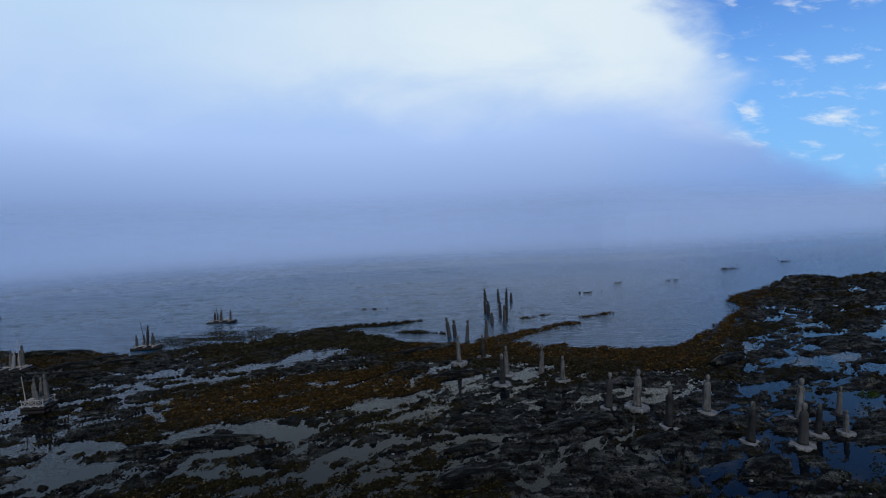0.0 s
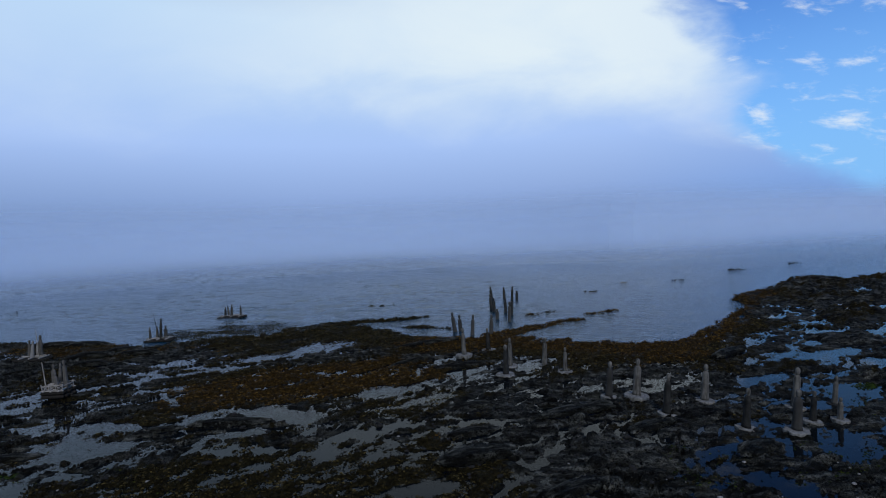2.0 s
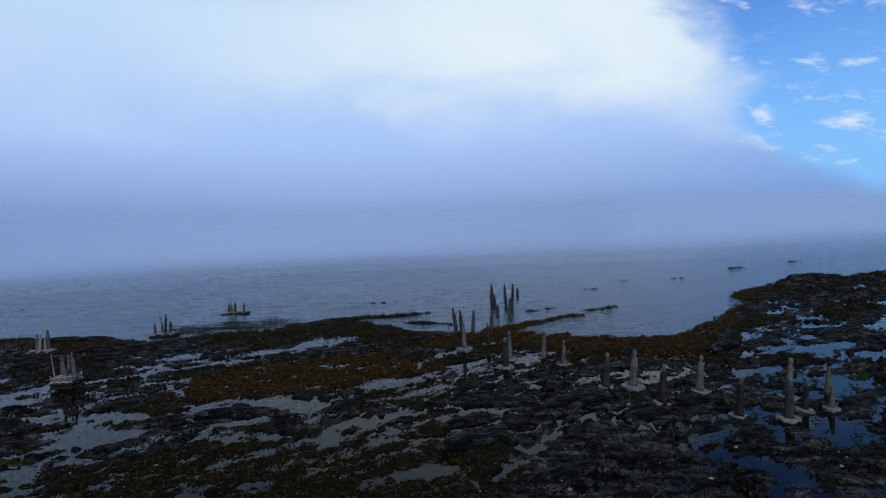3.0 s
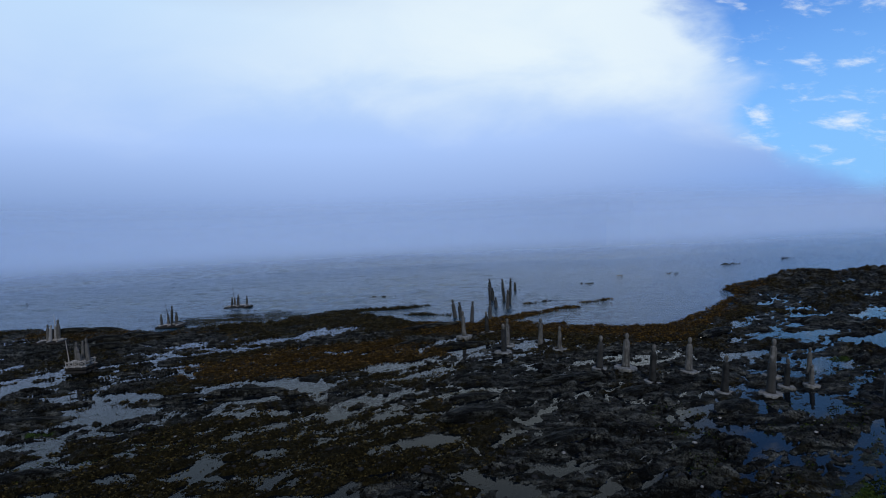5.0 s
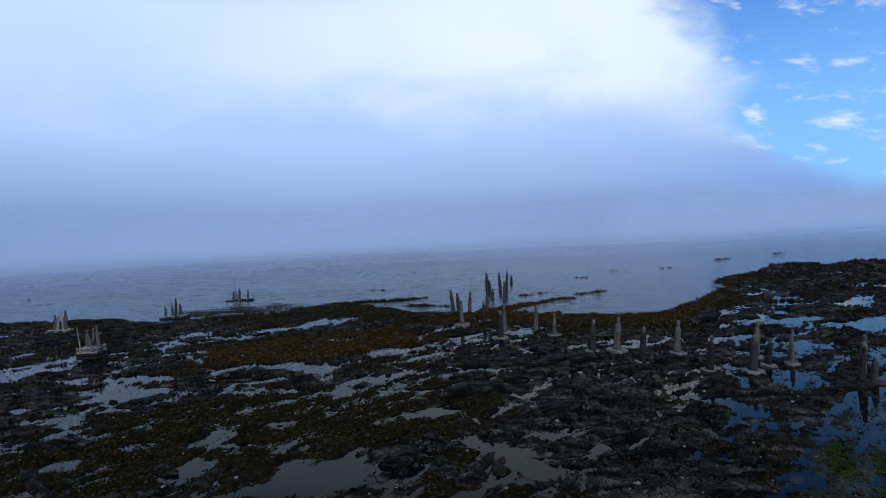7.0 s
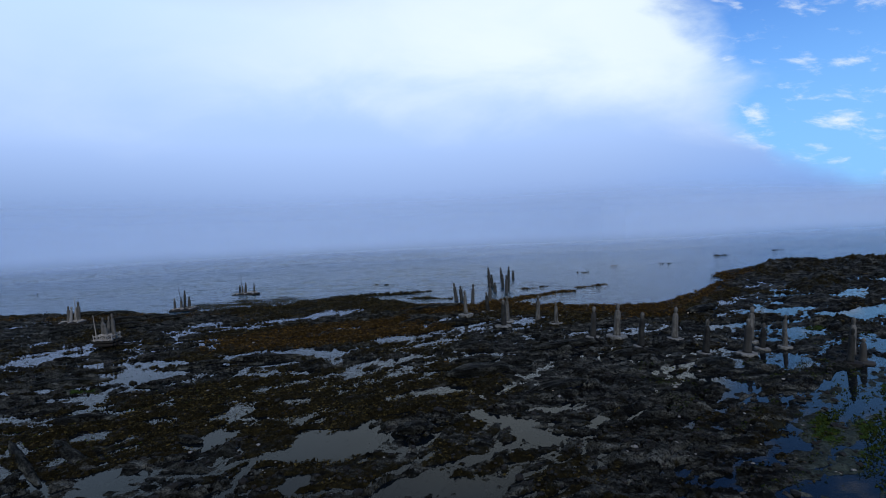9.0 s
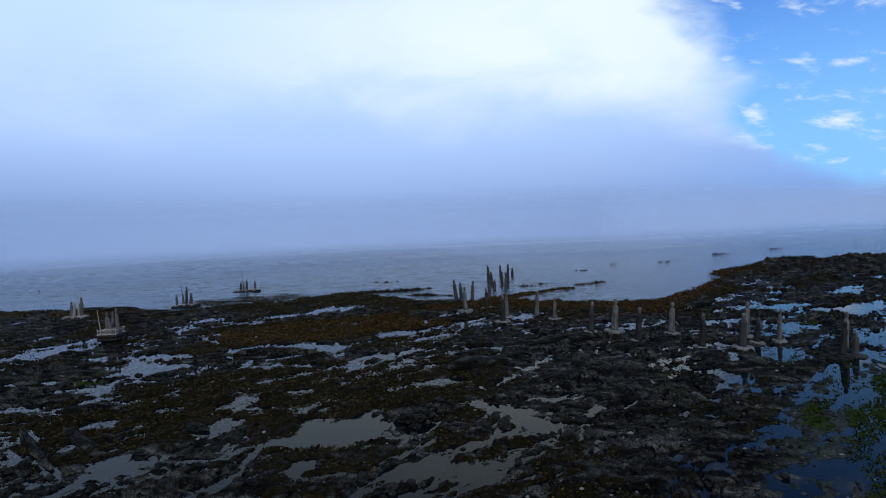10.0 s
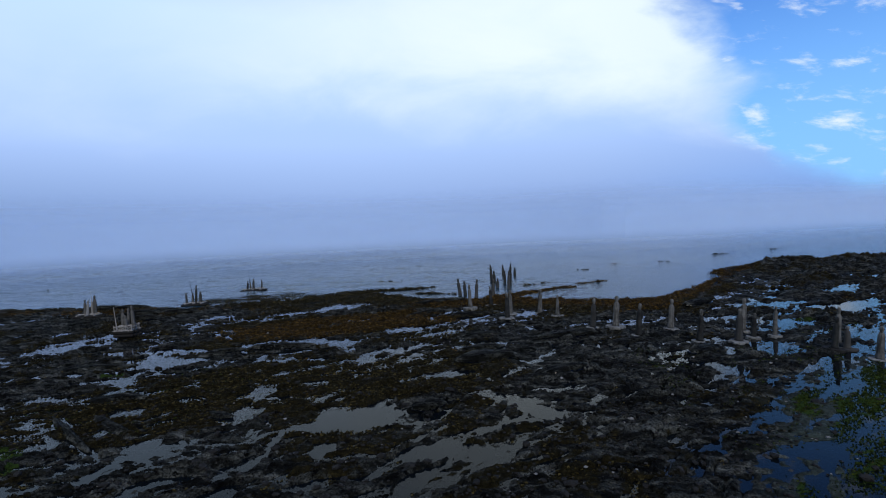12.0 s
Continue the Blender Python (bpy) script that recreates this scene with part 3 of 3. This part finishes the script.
def turned(bm, profile, sides, rnd, wobble=0.0, squash=1.0, mat=0, edge_=None):
    """A turned solid from (radius, height) pairs, with an uneven skin."""
    rings = []
    for r, z in profile:
        ring = []
        for k in range(sides):
            a = 2 * math.pi * k / sides
            rr = r * (1 + wobble * (rnd.random() - 0.5)) * (edge_[k] if edge_ else 1)
            ring.append(bm.verts.new((rr * math.cos(a), rr * squash * math.sin(a), z)))
        rings.append(ring)
    for lo, hi in zip(rings, rings[1:]):
        for k in range(sides):
            bm.faces.new((lo[k], lo[(k + 1) % sides], hi[(k + 1) % sides], hi[k])).material_index = mat
    bm.faces.new(rings[0][::-1]).material_index = mat
    bm.faces.new(rings[-1]).material_index = mat


def statue(x, y, tall, wide, mat, words, foot=0.55, ragged=0.06, lean=(0, 0), spin=0.0, z=None, base_mat=None, seed=1, group="statues on the shore"):
    """A standing plain figure: tapering robe, shoulders, neck and smooth head, cast on a round base."""
    rnd = random.Random(seed)
    bm = bmesh.new()
    if foot:
        edge_ = [1 + ragged * rnd.uniform(-1, 1) for _ in range(24)]
        turned(bm, [(foot * 0.98, -0.25), (foot, -0.02), (foot, 0.04), (foot * 0.99, 0.055), (foot * 0.965, 0.062), (foot * 0.92, 0.064), (foot * 0.5, 0.07), (0.05, 0.085)], 24, rnd, 0.015, 1.0, 1, edge_)
    t, r = tall, wide * 0.42
    turned(bm, [(r * 1.34, 0.08), (r * 1.22, 0.10 * t), (r * 1.06, 0.28 * t), (r * 0.98, 0.5 * t), (r * 0.99, 0.64 * t), (r * 0.93, 0.73 * t), (r * 0.74, 0.785 * t), (r * 0.50, 0.815 * t)], 14, rnd, 0.12, 0.86)
    turned(bm, [(r * 0.44, 0.80 * t), (r * 0.46, 0.84 * t), (r * 0.60, 0.872 * t), (r * 0.65, 0.92 * t), (r * 0.56, 0.965 * t), (r * 0.32, 0.99 * t), (r * 0.05, t)], 12, rnd, 0.08, 0.95, 2)
    ob = part("statue", bm, mat)
    ob.data.materials.append(base_mat or BASE)
    ob.data.materials.append(PALE if mat is DARK else mat)
    if z is None:
        z = max(height_at(x, y), -0.05) + 0.005
    ob.matrix_world = pose(x, y, z, lean[0], lean[1], 0) @ pose(0, 0, 0, 0, 0, spin)
    return tagged(ob, words, "statue", group)


pale_words = "pale weathered concrete figure on a round base on the rocks"
dark_words = "dark wet concrete figure on a ragged pale base"
SHORE_FIGURES = [(-2.76, 30.29, 1.82, 0.52, PALE, 0.64), (-1.25, 32.3, 1.59, 0.45, DARK, 0.56), (0.14, 25.85, 1.76, 0.53, DARK, 0.64), (0.36, 28.04, 1.79, 0.5, PALE, 0.52), (2.44, 28.19, 1.79, 0.55, PALE, 0.37),
         (3.54, 26.46, 1.44, 0.43, PALE, 0.49), (5.22, 21.89, 1.77, 0.5, DARK, 0.41), (6.55, 21.98, 1.84, 0.57, PALE, 0.66), (7.36, 19.92, 1.82, 0.51, DARK, 0.48), (9.56, 21.7, 1.76, 0.53, PALE, 0.51),
         (10.02, 18.37, 1.7, 0.49, DARK, 0.43), (11.74, 18.01, 1.69, 0.54, DARK, 0.52)]
SHORE_FIGURES += [(13.05, 20.79, 1.83, 0.56, PALE, 0.47), (12.91, 19.15, 1.29, 0.43, DARK, 0.43), (13.98, 19.22, 0.95, 0.38, PALE, 0.38), (15.04, 21.51, 1.33, 0.4, PALE, 0.34), (15.1, 16.2, 1.5, 0.46, POST, 0.5),
         (15.78, 16.5, 1.08, 0.42, DARK, 0.5), (16.0, 17.6, 1.78, 0.48, PALE, 0.41), (16.0, 14.7, 1.48, 0.48, PALE, 0.45)]
for k, (x, y, tall, wide, mat, foot) in enumerate(SHORE_FIGURES):
    rnd = random.Random(100 + k)
    statue(x, y, tall, wide * 0.71, mat, pale_words if mat is PALE else dark_words, foot * 0.88, 0.03 if mat is PALE else 0.16, (rnd.uniform(-2, 2), min(max(0.55 * x, -2), 4) + rnd.uniform(-1.5, 1.5)), rnd.uniform(0, 360), base_mat=DULL if x > 15 and y > 16 else None, seed=k)

SEA_FIGURES = [(-4.44, 39.14, 1.73, -7), (-4.02, 39.42, 1.43, -3), (-2.88, 37.59, 1.75, 4), (-1.34, 37.22, 1.8, 3), (-1.62, 49.54, 1.5, -2), (-1.13, 44.53, 1.11, 1), (-0.44, 48.43, 1.6, 0), (0.02, 43.49, 1.94, 2),
         (0.65, 58.05, 1.16, 1), (-2.44, 59.67, 1.5, -4), (-0.85, 59.19, 1.51, -2), (0.06, 58.0, 1.7, 3), (0.15, 47.1, 1.81, 3), (-1.98, 50.71, 1.77, -3)]
for k, (x, y, tall, tip) in enumerate(SEA_FIGURES):
    statue(x, y, tall + 0.25, 0.40, POST, "dark algae-stained figure standing in shallow sea water", 0, 0, (0, tip), 40 * k, z=-0.3, seed=60 + k, group="statues in the sea")


def bar(bm, a, b, r0, r1, sides=8, rnd=None):
    """A round tapering stick from a to b."""
    a, b = Vector(a), Vector(b)
    turn = (b - a).to_track_quat("Z", "Y").to_matrix()
    rings = []
    for s in (0.0, 0.04, 0.5, 0.96, 1.0):
        r = (r0 + (r1 - r0) * s) * (0.75 if s in (0.0, 1.0) else 1.0)
        c = a.lerp(b, s)
        rings.append([bm.verts.new(c + turn @ Vector((r * math.cos(2 * math.pi * k / sides), r * math.sin(2 * math.pi * k / sides), 0)) * (1 + (rnd.uniform(-0.12, 0.12) if rnd else 0))) for k in range(sides)])
    for lo, hi in zip(rings, rings[1:]):
        for k in range(sides):
            bm.faces.new((lo[k], lo[(k + 1) % sides], hi[(k + 1) % sides], hi[k]))
    bm.faces.new(rings[0][::-1])
    bm.faces.new(rings[-1])


def stick(name, a, b, r0, r1, mat, parent, rnd):
    bm = bmesh.new()
    bar(bm, a, b, r0, r1, 8, rnd)
    return part(name, bm, mat, parent)


def raft(x, y, z, spin, long_, wide, mast, figures, rails, seed, words):
    """A raft of logs with cross beams, a pole and a low rail of sticks; figures stand on it as things of their own."""
    rnd = random.Random(seed)
    top = new("raft")
    top.matrix_world = pose(x, y, z, rnd.uniform(-2, 2), rnd.uniform(-2, 2), spin)
    tagged(top, words, "raft", "log rafts")
    count = 7
    for k in range(count):
        v = (k / (count - 1) - 0.5) * wide
        stick("log", (-long_ / 2 - rnd.uniform(0, 0.2), v, 0.10), (long_ / 2 + rnd.uniform(0, 0.2), v, 0.10), 0.11, 0.09, LOG, top, rnd)
    if rails:
        for k in range(5):
            v = (k / 4 - 0.5) * wide * 0.96
            stick("log", (-long_ / 2 - rnd.uniform(0, 0.1), v, 0.29), (long_ / 2 + rnd.uniform(0, 0.1), v, 0.29), 0.10, 0.09, LOG, top, rnd)
    deck = 0.19 if rails else 0.0
    for u in (-0.36, 0.0, 0.36):
        stick("cross_beam", (u * long_, -wide / 2 - 0.12, 0.24 + deck), (u * long_, wide / 2 + 0.12, 0.24 + deck), 0.06, 0.055, DRIFT, top, rnd)
    if not rails:
        for k in range(5):
            a_ = rnd.uniform(-0.5, 0.5)
            stick("deck_stick", (-long_ * rnd.uniform(0.3, 0.62), a_ * wide, 0.26), (long_ * rnd.uniform(0.3, 0.6), -a_ * wide * 0.8, rnd.uniform(0.28, 0.42)), 0.028, 0.02, DRIFT, top, rnd)
    if rails:
        for u in (-0.46, -0.15, 0.15, 0.46):
            for s in (-1, 1):
                stick("rail_post", (u * long_, s * wide * 0.46, 0.18 + deck), (u * long_ + rnd.uniform(-0.08, 0.08), s * wide * 0.47, 0.62 + deck), 0.03, 0.022, DRIFT, top, rnd)
        for s in (-1, 1):
            stick("rail", (-long_ * 0.5, s * wide * 0.46, 0.5 + deck), (long_ * 0.54, s * wide * 0.47, 0.56 + deck), 0.03, 0.025, DRIFT, top, rnd)
            for u in (-0.31, 0.0, 0.31):
                stick("brace", ((u - 0.15) * long_, s * wide * 0.48, 0.24 + deck), ((u + 0.15) * long_, s * wide * 0.49, 0.52 + deck), 0.022, 0.02, DRIFT, top, rnd)
                stick("brace", ((u - 0.15) * long_, s * wide * 0.45, 0.52 + deck), ((u + 0.15) * long_, s * wide * 0.44, 0.24 + deck), 0.022, 0.02, DRIFT, top, rnd)
            stick("rail", (-long_ * 0.56, s * wide * 0.5, 0.25 + deck), (long_ * 0.56, s * wide * 0.5, 0.23 + deck), 0.032, 0.028, DRIFT, top, rnd)
            stick("deck_stick", (-long_ * 0.5, s * wide * 0.2, 0.5 + deck), (long_ * 0.4, -s * wide * 0.3, 0.56 + deck), 0.025, 0.02, DRIFT, top, rnd)
            stick("deck_stick", (-long_ * 0.3, s * wide * 0.4, 0.48 + deck), (long_ * 0.1, -s * wide * 0.1, 0.6 + deck), 0.022, 0.018, DRIFT, top, rnd)
            stick("rail", (s * long_ * 0.47, -wide * 0.5, 0.46 + deck), (s * long_ * 0.47, wide * 0.52, 0.5 + deck), 0.028, 0.024, DRIFT, top, rnd)
    if mast:
        stick("mast", (mast[0], mast[1], 0.2), (mast[0] + mast[3], mast[1], mast[2]), 0.035, 0.018, DRIFT if z > 0.05 else LOG, top, rnd)
    for k, (u, v, tall, wid, mat) in enumerate(figures):
        p = top.matrix_world @ Vector((u, v, 0.2 + deck))
        statue(p.x, p.y, tall, wid, mat, "slim bleached figure standing upright on a log raft" if mat in (PALE, STONE) else "slim grey figure standing upright on a log raft" if mat is GREY else "slim dark figure standing upright on a log raft",
               0, 0, (rnd.uniform(-3, 3), rnd.uniform(-5, 5)), spin, z=p.z - 0.1, seed=seed + k, group="statues on the rafts")
    return top


raft(-24.97, 21.5, 0.12, 8, 1.2, 0.95, (-0.58, -0.1, 2.0, -0.15), [(-0.36, 0.2, 1.5, 0.27, GREY), (-0.02, 0.2, 1.55, 0.22, GREY), (0.16, -0.25, 1.15, 0.22, GREY), (0.42, 0.1, 1.75, 0.27, GREY)], True, 300,
     "bleached driftwood raft with a stick rail stranded on rock")
raft(-35.4, 29.75, 0.10, 14, 1.95, 1.0, (0.32, 0, 2.3, -0.1), [(-0.36, 0.1, 1.45, 0.27, GREY), (-0.08, -0.1, 1.4, 0.28, STONE), (0.2, 0.12, 1.25, 0.26, STONE), (0.48, 0.05, 1.8, 0.34, GREY)], False, 320, "driftwood raft with a tall pole stranded on rock")
raft(-30.1, 36.6, 0.0, 8, 2.1, 1.0, (-0.12, 0, 2.5, -0.3), [(-0.85, 0, 1.2, 0.24, DARK), (-0.3, 0.1, 1.15, 0.26, PALE), (0.05, 0, 1.9, 0.27, POST), (0.5, 0, 1.25, 0.32, POST)], False, 340, "dark log raft aground at the water's edge")
raft(-30.6, 48.9, -0.08, 6, 2.6, 1.1, (-0.45, 0, 2.6, -0.1), [(-0.8, 0, 1.2, 0.28, DARK), (-0.45, 0.1, 1.1, 0.26, PALE), (-0.1, 0, 1.45, 0.32, DARK), (0.95, 0, 1.3, 0.26, POST)], False, 360, "dark log raft afloat in shallow sea water")

# ---- smooth rounded rock slabs standing out of the shelf ----
def rock_slab(x, y, a, b, tall, bearing, seed):
    rnd = random.Random(seed)
    bm = bmesh.new()
    bmesh.ops.create_icosphere(bm, subdivisions=4, radius=1.0)
    off = Vector((rnd.uniform(0, 50), rnd.uniform(0, 50), rnd.uniform(0, 50)))
    for v in bm.verts:
        p = v.co.copy()
        rough = 1 + 0.22 * noise.noise(p * 1.5 + off) + 0.10 * noise.noise(p * 4.0 + off)
        beds = 0.05 * math.sin(9 * p.y + 3 * noise.noise(p * 2 + off))
        v.co = Vector((p.x * a * rough, p.y * b * rough, (p.z + beds) * tall * rough))
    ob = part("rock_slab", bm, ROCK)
    ob.matrix_world = pose(x, y, max(height_at(x, y), -0.01) - 0.02, rnd.uniform(-4, 4), rnd.uniform(-3, 3), bearing)
    return tagged(ob, "smooth rounded dark slate slab rising from the wet shelf", "rock", "rock slabs on the shore")


SLABS = [(-0.75, 14.85, 1.49, 0.61, 0.29, 26), (-2.37, 8.28, 0.62, 0.41, 0.19, 25), (-12.33, 17.98, 1.94, 0.32, 0.22, 14), (-15.22, 16.92, 1.08, 0.31, 0.16, 12), (-20.57, 13.74, 2.07, 0.43, 0.22, 19),
         (-15.2, 9.16, 1.23, 0.37, 0.23, 11), (-13.12, 6.37, 1.78, 0.22, 0.18, -30), (-14.37, 5.87, 2.01, 0.15, 0.16, -35), (-13.48, 5.29, 1.81, 0.14, 0.15, -35), (-1.07, 17.5, 1.26, 0.41, 0.2, 23),
         (-1.22, 20.78, 1.24, 0.44, 0.22, 13), (-2.33, 28.29, 2.36, 0.45, 0.26, 29), (-6.28, 29.06, 1.94, 0.37, 0.26, 48), (-9.84, 7.5, 0.75, 0.21, 0.14, -22), (3.64, 19.76, 2.13, 0.54, 0.24, 30),
         (2.74, 12.56, 1.21, 0.44, 0.2, 35), (9.54, 16.08, 1.19, 0.42, 0.2, 40), (-38.51, 34.54, 1.86, 0.67, 0.39, 21), (-35.35, 34.72, 2.02, 0.61, 0.39, 12), (-31.09, 30.53, 1.9, 0.64, 0.4, 17),
         (-30.79, 33.09, 1.26, 0.48, 0.3, 10), (-28.94, 28.08, 1.22, 0.41, 0.3, 21), (-33.02, 26.4, 1.44, 0.41, 0.31, 24), (-28.09, 31.67, 1.78, 0.48, 0.3, 13), (-6.03, 33.46, 2.55, 0.52, 0.28, 33),
         (6.4, 18.41, 1.27, 0.41, 0.18, 37), (13.92, 30.2, 1.74, 0.59, 0.28, 44)]
for k, spec in enumerate(SLABS):
    rock_slab(*spec, 700 + k)

# ---- a pale rope lying across the rocks between the stranded rafts ----
ROPE = ((-29.78, 22.75), (-31.05, 26.55))
line = bpy.data.curves.new("rope", "CURVE")
line.dimensions, line.bevel_depth, line.bevel_resolution = "3D", 0.013, 2
spline = line.splines.new("POLY")
spline.points.add(23)
for k, p in enumerate(spline.points):
    s_ = k / 23
    px, py = ROPE[0][0] * (1 - s_) + ROPE[1][0] * s_ + 0.08 * math.sin(7 * s_), ROPE[0][1] * (1 - s_) + ROPE[1][1] * s_
    p.co = (px, py, 0.19 + 0.05 * (2 * s_ - 1) ** 2, 1)
line.materials.append(wood_material("old_rope", (0.02, 0.018, 0.013), (0.05, 0.044, 0.034)))
tagged(new("rope", line), "pale weathered mooring rope stretched over the rocks", "rope")

# ---- a lone figure far out ----
statue(-66.1, 55.9, 0.62, 0.36, POST, "dark lone figure standing in the open sea", 0, 0, (0, 2), 0, z=-0.4, seed=90, group="statues in the sea")


# ---- weed: straps of rockweed lying over the rock ----
def straps(name, px, py, pz, rng, mat, long_, wide, lift, words, category):
    """Many curved weed straps in one mesh, one island each."""
    n = len(px)
    grow = np.clip(0.42 + py / 52.0, 0.42, 2.0)
    a, l, b = rng.uniform(0, 2 * np.pi, n), rng.uniform(*long_, n) * grow, rng.uniform(*wide, n) * grow
    bend, rise = rng.normal(0, 0.5, n), rng.uniform(*lift, n) * grow
    rows_ = []
    for k, (s_, wd, up_) in enumerate(((0.0, 0.5, 0.0), (0.45, 1.0, 1.0), (1.0, 0.35, 0.15))):
        aa = a + bend * s_
        cx, cy, cz = px + np.cos(aa) * l * s_, py + np.sin(aa) * l * s_, pz + 0.012 + rise * up_
        for side in (-1, 1):
            rows_.append(np.stack([cx - np.sin(aa) * b * wd * 0.5 * side, cy + np.cos(aa) * b * wd * 0.5 * side, cz + 0.02 * side * np.sin(a * 7)], -1))
    co = np.stack(rows_, 1).reshape(-1, 3)
    i = np.arange(n)[:, None] * 6
    faces = np.concatenate([i + np.array([[0, 2, 3, 1]]), i + np.array([[2, 4, 5, 3]])], 1).reshape(-1, 4).astype(np.int32)
    me = bpy.data.meshes.new(name)
    me.vertices.add(len(co))
    me.vertices.foreach_set("co", co.astype(np.float32).ravel())
    me.loops.add(faces.size)
    me.loops.foreach_set("vertex_index", faces.ravel())
    me.polygons.add(len(faces))
    me.polygons.foreach_set("loop_start", np.arange(0, faces.size, 4, dtype=np.int32))
    me.update(calc_edges=True)
    me.materials.append(mat)
    return tagged(new(name, me), words, category, kind="stuff")


rng = np.random.default_rng(7)


def scattered(count, x0, x1, y0, y1):
    x, y = rng.uniform(x0, x1, count), y0 + (y1 - y0) * rng.uniform(0, 1, count) ** 1.5
    return x, y, *relief(x, y)


x, y, h, wd, al, fr = scattered(620000, -46, 40, -1, 60)
x2, y2 = rng.uniform(14, 80, 110000), rng.uniform(34, 102, 110000)
extra = relief(x2, y2)
x, y = np.concatenate([x, x2]), np.concatenate([y, y2])
h, wd, fr = (np.concatenate([a_, b_]) for a_, b_ in zip((h, wd, fr), (extra[0], extra[1], extra[3])))
clump = fbm(x / 0.5, y / 0.5, 71, 3)
keep = (h > -0.07) & (wd + 1.5 * (clump - 0.5) + 4.0 * np.minimum(h, 0) > 0.70)
h = np.maximum(h, -0.004)
brown = keep & (fbm(x / 2.5, y / 2.5, 72, 3) - 0.5 < 0.75 * (fr - 0.42))
straps("rockweed", x[brown], y[brown], h[brown], rng, WEED, (0.06, 0.20), (0.014, 0.038), (0.01, 0.07), "orange-brown rockweed lying in wet mats on the rocks", "seaweed")
dark_ = keep & ~brown
straps("bladder_weed", x[dark_], y[dark_], h[dark_], rng, OLIVE, (0.06, 0.20), (0.014, 0.038), (0.01, 0.06), "dark olive weed lying in wet mats on the rocks", "seaweed")
x = np.concatenate([rng.uniform(6, 20, 76000), rng.uniform(-19, -11, 14000), rng.uniform(15, 21, 8000)])
y = np.concatenate([rng.uniform(2, 17, 76000), rng.uniform(2, 13.5, 14000), rng.uniform(19, 26, 8000)])
h, wd, al, fr = relief(x, y)
along, across = x * 0.73 + y * 0.68, y * 0.73 - x * 0.68
keep = (h > -0.25) & (al + 1.5 * (fbm(along / 1.6, across / 0.3, 73, 4, 0.6) - 0.5) + 0.7 * (rng.uniform(0, 1, len(x)) - 0.5) > 0.50)
straps("green_weed", x[keep], y[keep], np.maximum(h[keep], -0.008), rng, GREEN, (0.04, 0.13), (0.008, 0.022), (0.0, 0.035), "bright green sea lettuce on the pool's surface", "seaweed")
x, y = rng.uniform(-35, -18, 80000), rng.uniform(34, 48, 80000)
d = oval(x + 3 * (fbm(x / 2, y / 2, 75, 3) - 0.5), y, -26.4, 40.6, 6.2, 4.6, 12)
keep = (d + 0.6 * (fbm(x / 0.9, y / 0.9, 74, 3) - 0.5) + 1.5 * (rng.uniform(0, 1, len(x)) - 0.5) < 0.42) & (relief(x, y)[0] < 0.05)
straps("floating_weed", x[keep], y[keep], np.zeros(keep.sum()), rng, OLIVE, (0.03, 0.09), (0.010, 0.026), (0.0, 0.016), "dark weed tips floating in a shallow patch of sea", "seaweed")


# ---- loose stones ----
def stone_mesh(seed, mat):
    rnd = random.Random(seed)
    bm = bmesh.new()
    bmesh.ops.create_icosphere(bm, subdivisions=1, radius=1.0)
    flat = rnd.uniform(0.4, 0.7)
    for v in bm.verts:
        v.co *= rnd.uniform(0.78, 1.12)
        v.co.z *= flat
    me = bpy.data.meshes.new("stone")
    bm.to_mesh(me)
    bm.free()
    me.materials.append(mat)
    return me


KINDS = [stone_mesh(500 + k, STONE if k < 1 else DULL) for k in range(9)]


def joined_stones(name, x, y, z, r, mat, words):
    shapes = [np.array([v.co[:] for v in m.vertices]) for m in KINDS]
    tris = np.array([p.vertices[:] for p in KINDS[0].polygons])
    co, fa, at = [], [], 0
    for k in range(len(x)):
        a = rng.uniform(0, 2 * np.pi)
        c, s_ = np.cos(a), np.sin(a)
        v = shapes[k % len(shapes)] * r[k] * np.array([rng.uniform(0.8, 1.5), 1.0, 1.0])
        co.append(np.stack([v[:, 0] * c - v[:, 1] * s_ + x[k], v[:, 0] * s_ + v[:, 1] * c + y[k], v[:, 2] + z[k] + 0.25 * r[k]], -1))
        fa.append(tris + at)
        at += len(v)
    me = bpy.data.meshes.new(name)
    me.from_pydata(np.concatenate(co).tolist(), [], np.concatenate(fa).tolist())
    me.materials.append(mat)
    return tagged(new(name, me), words, "stones", kind="stuff")


x, y, h, wd, al, fr = scattered(15000, -28, 30, 0, 34)
r = np.clip(rng.lognormal(-3.0, 0.45, 15000), 0.025, 0.16)
keep = h > 0.015
pale = keep & (rng.uniform(0, 1, 15000) < 0.07)
joined_stones("pale_pebbles", x[pale], y[pale], h[pale], r[pale] * 0.55, STONE, "pale grey pebbles and shells scattered on dark rock")
rest = keep & ~pale
joined_stones("dark_cobbles", x[rest], y[rest], h[rest], r[rest] * 0.95, DULL, "dark wet cobbles scattered over the shore")

for k in range(280):
    x, y = float(rng.uniform(-4, 9.5)), float(rng.uniform(0.6, 9.0))
    r = float(np.clip(rng.lognormal(-3.15, 0.35), 0.03, 0.09))
    ob = new("stone", KINDS[k % 9])
    ob.parent = ground
    ob.matrix_world = pose(x, y, max(height_at(x, y), -0.06) + 0.2 * r, rng.uniform(-15, 15), rng.uniform(-15, 15), rng.uniform(0, 360)) @ Matrix.Diagonal((r * 1.3, r, r, 1))
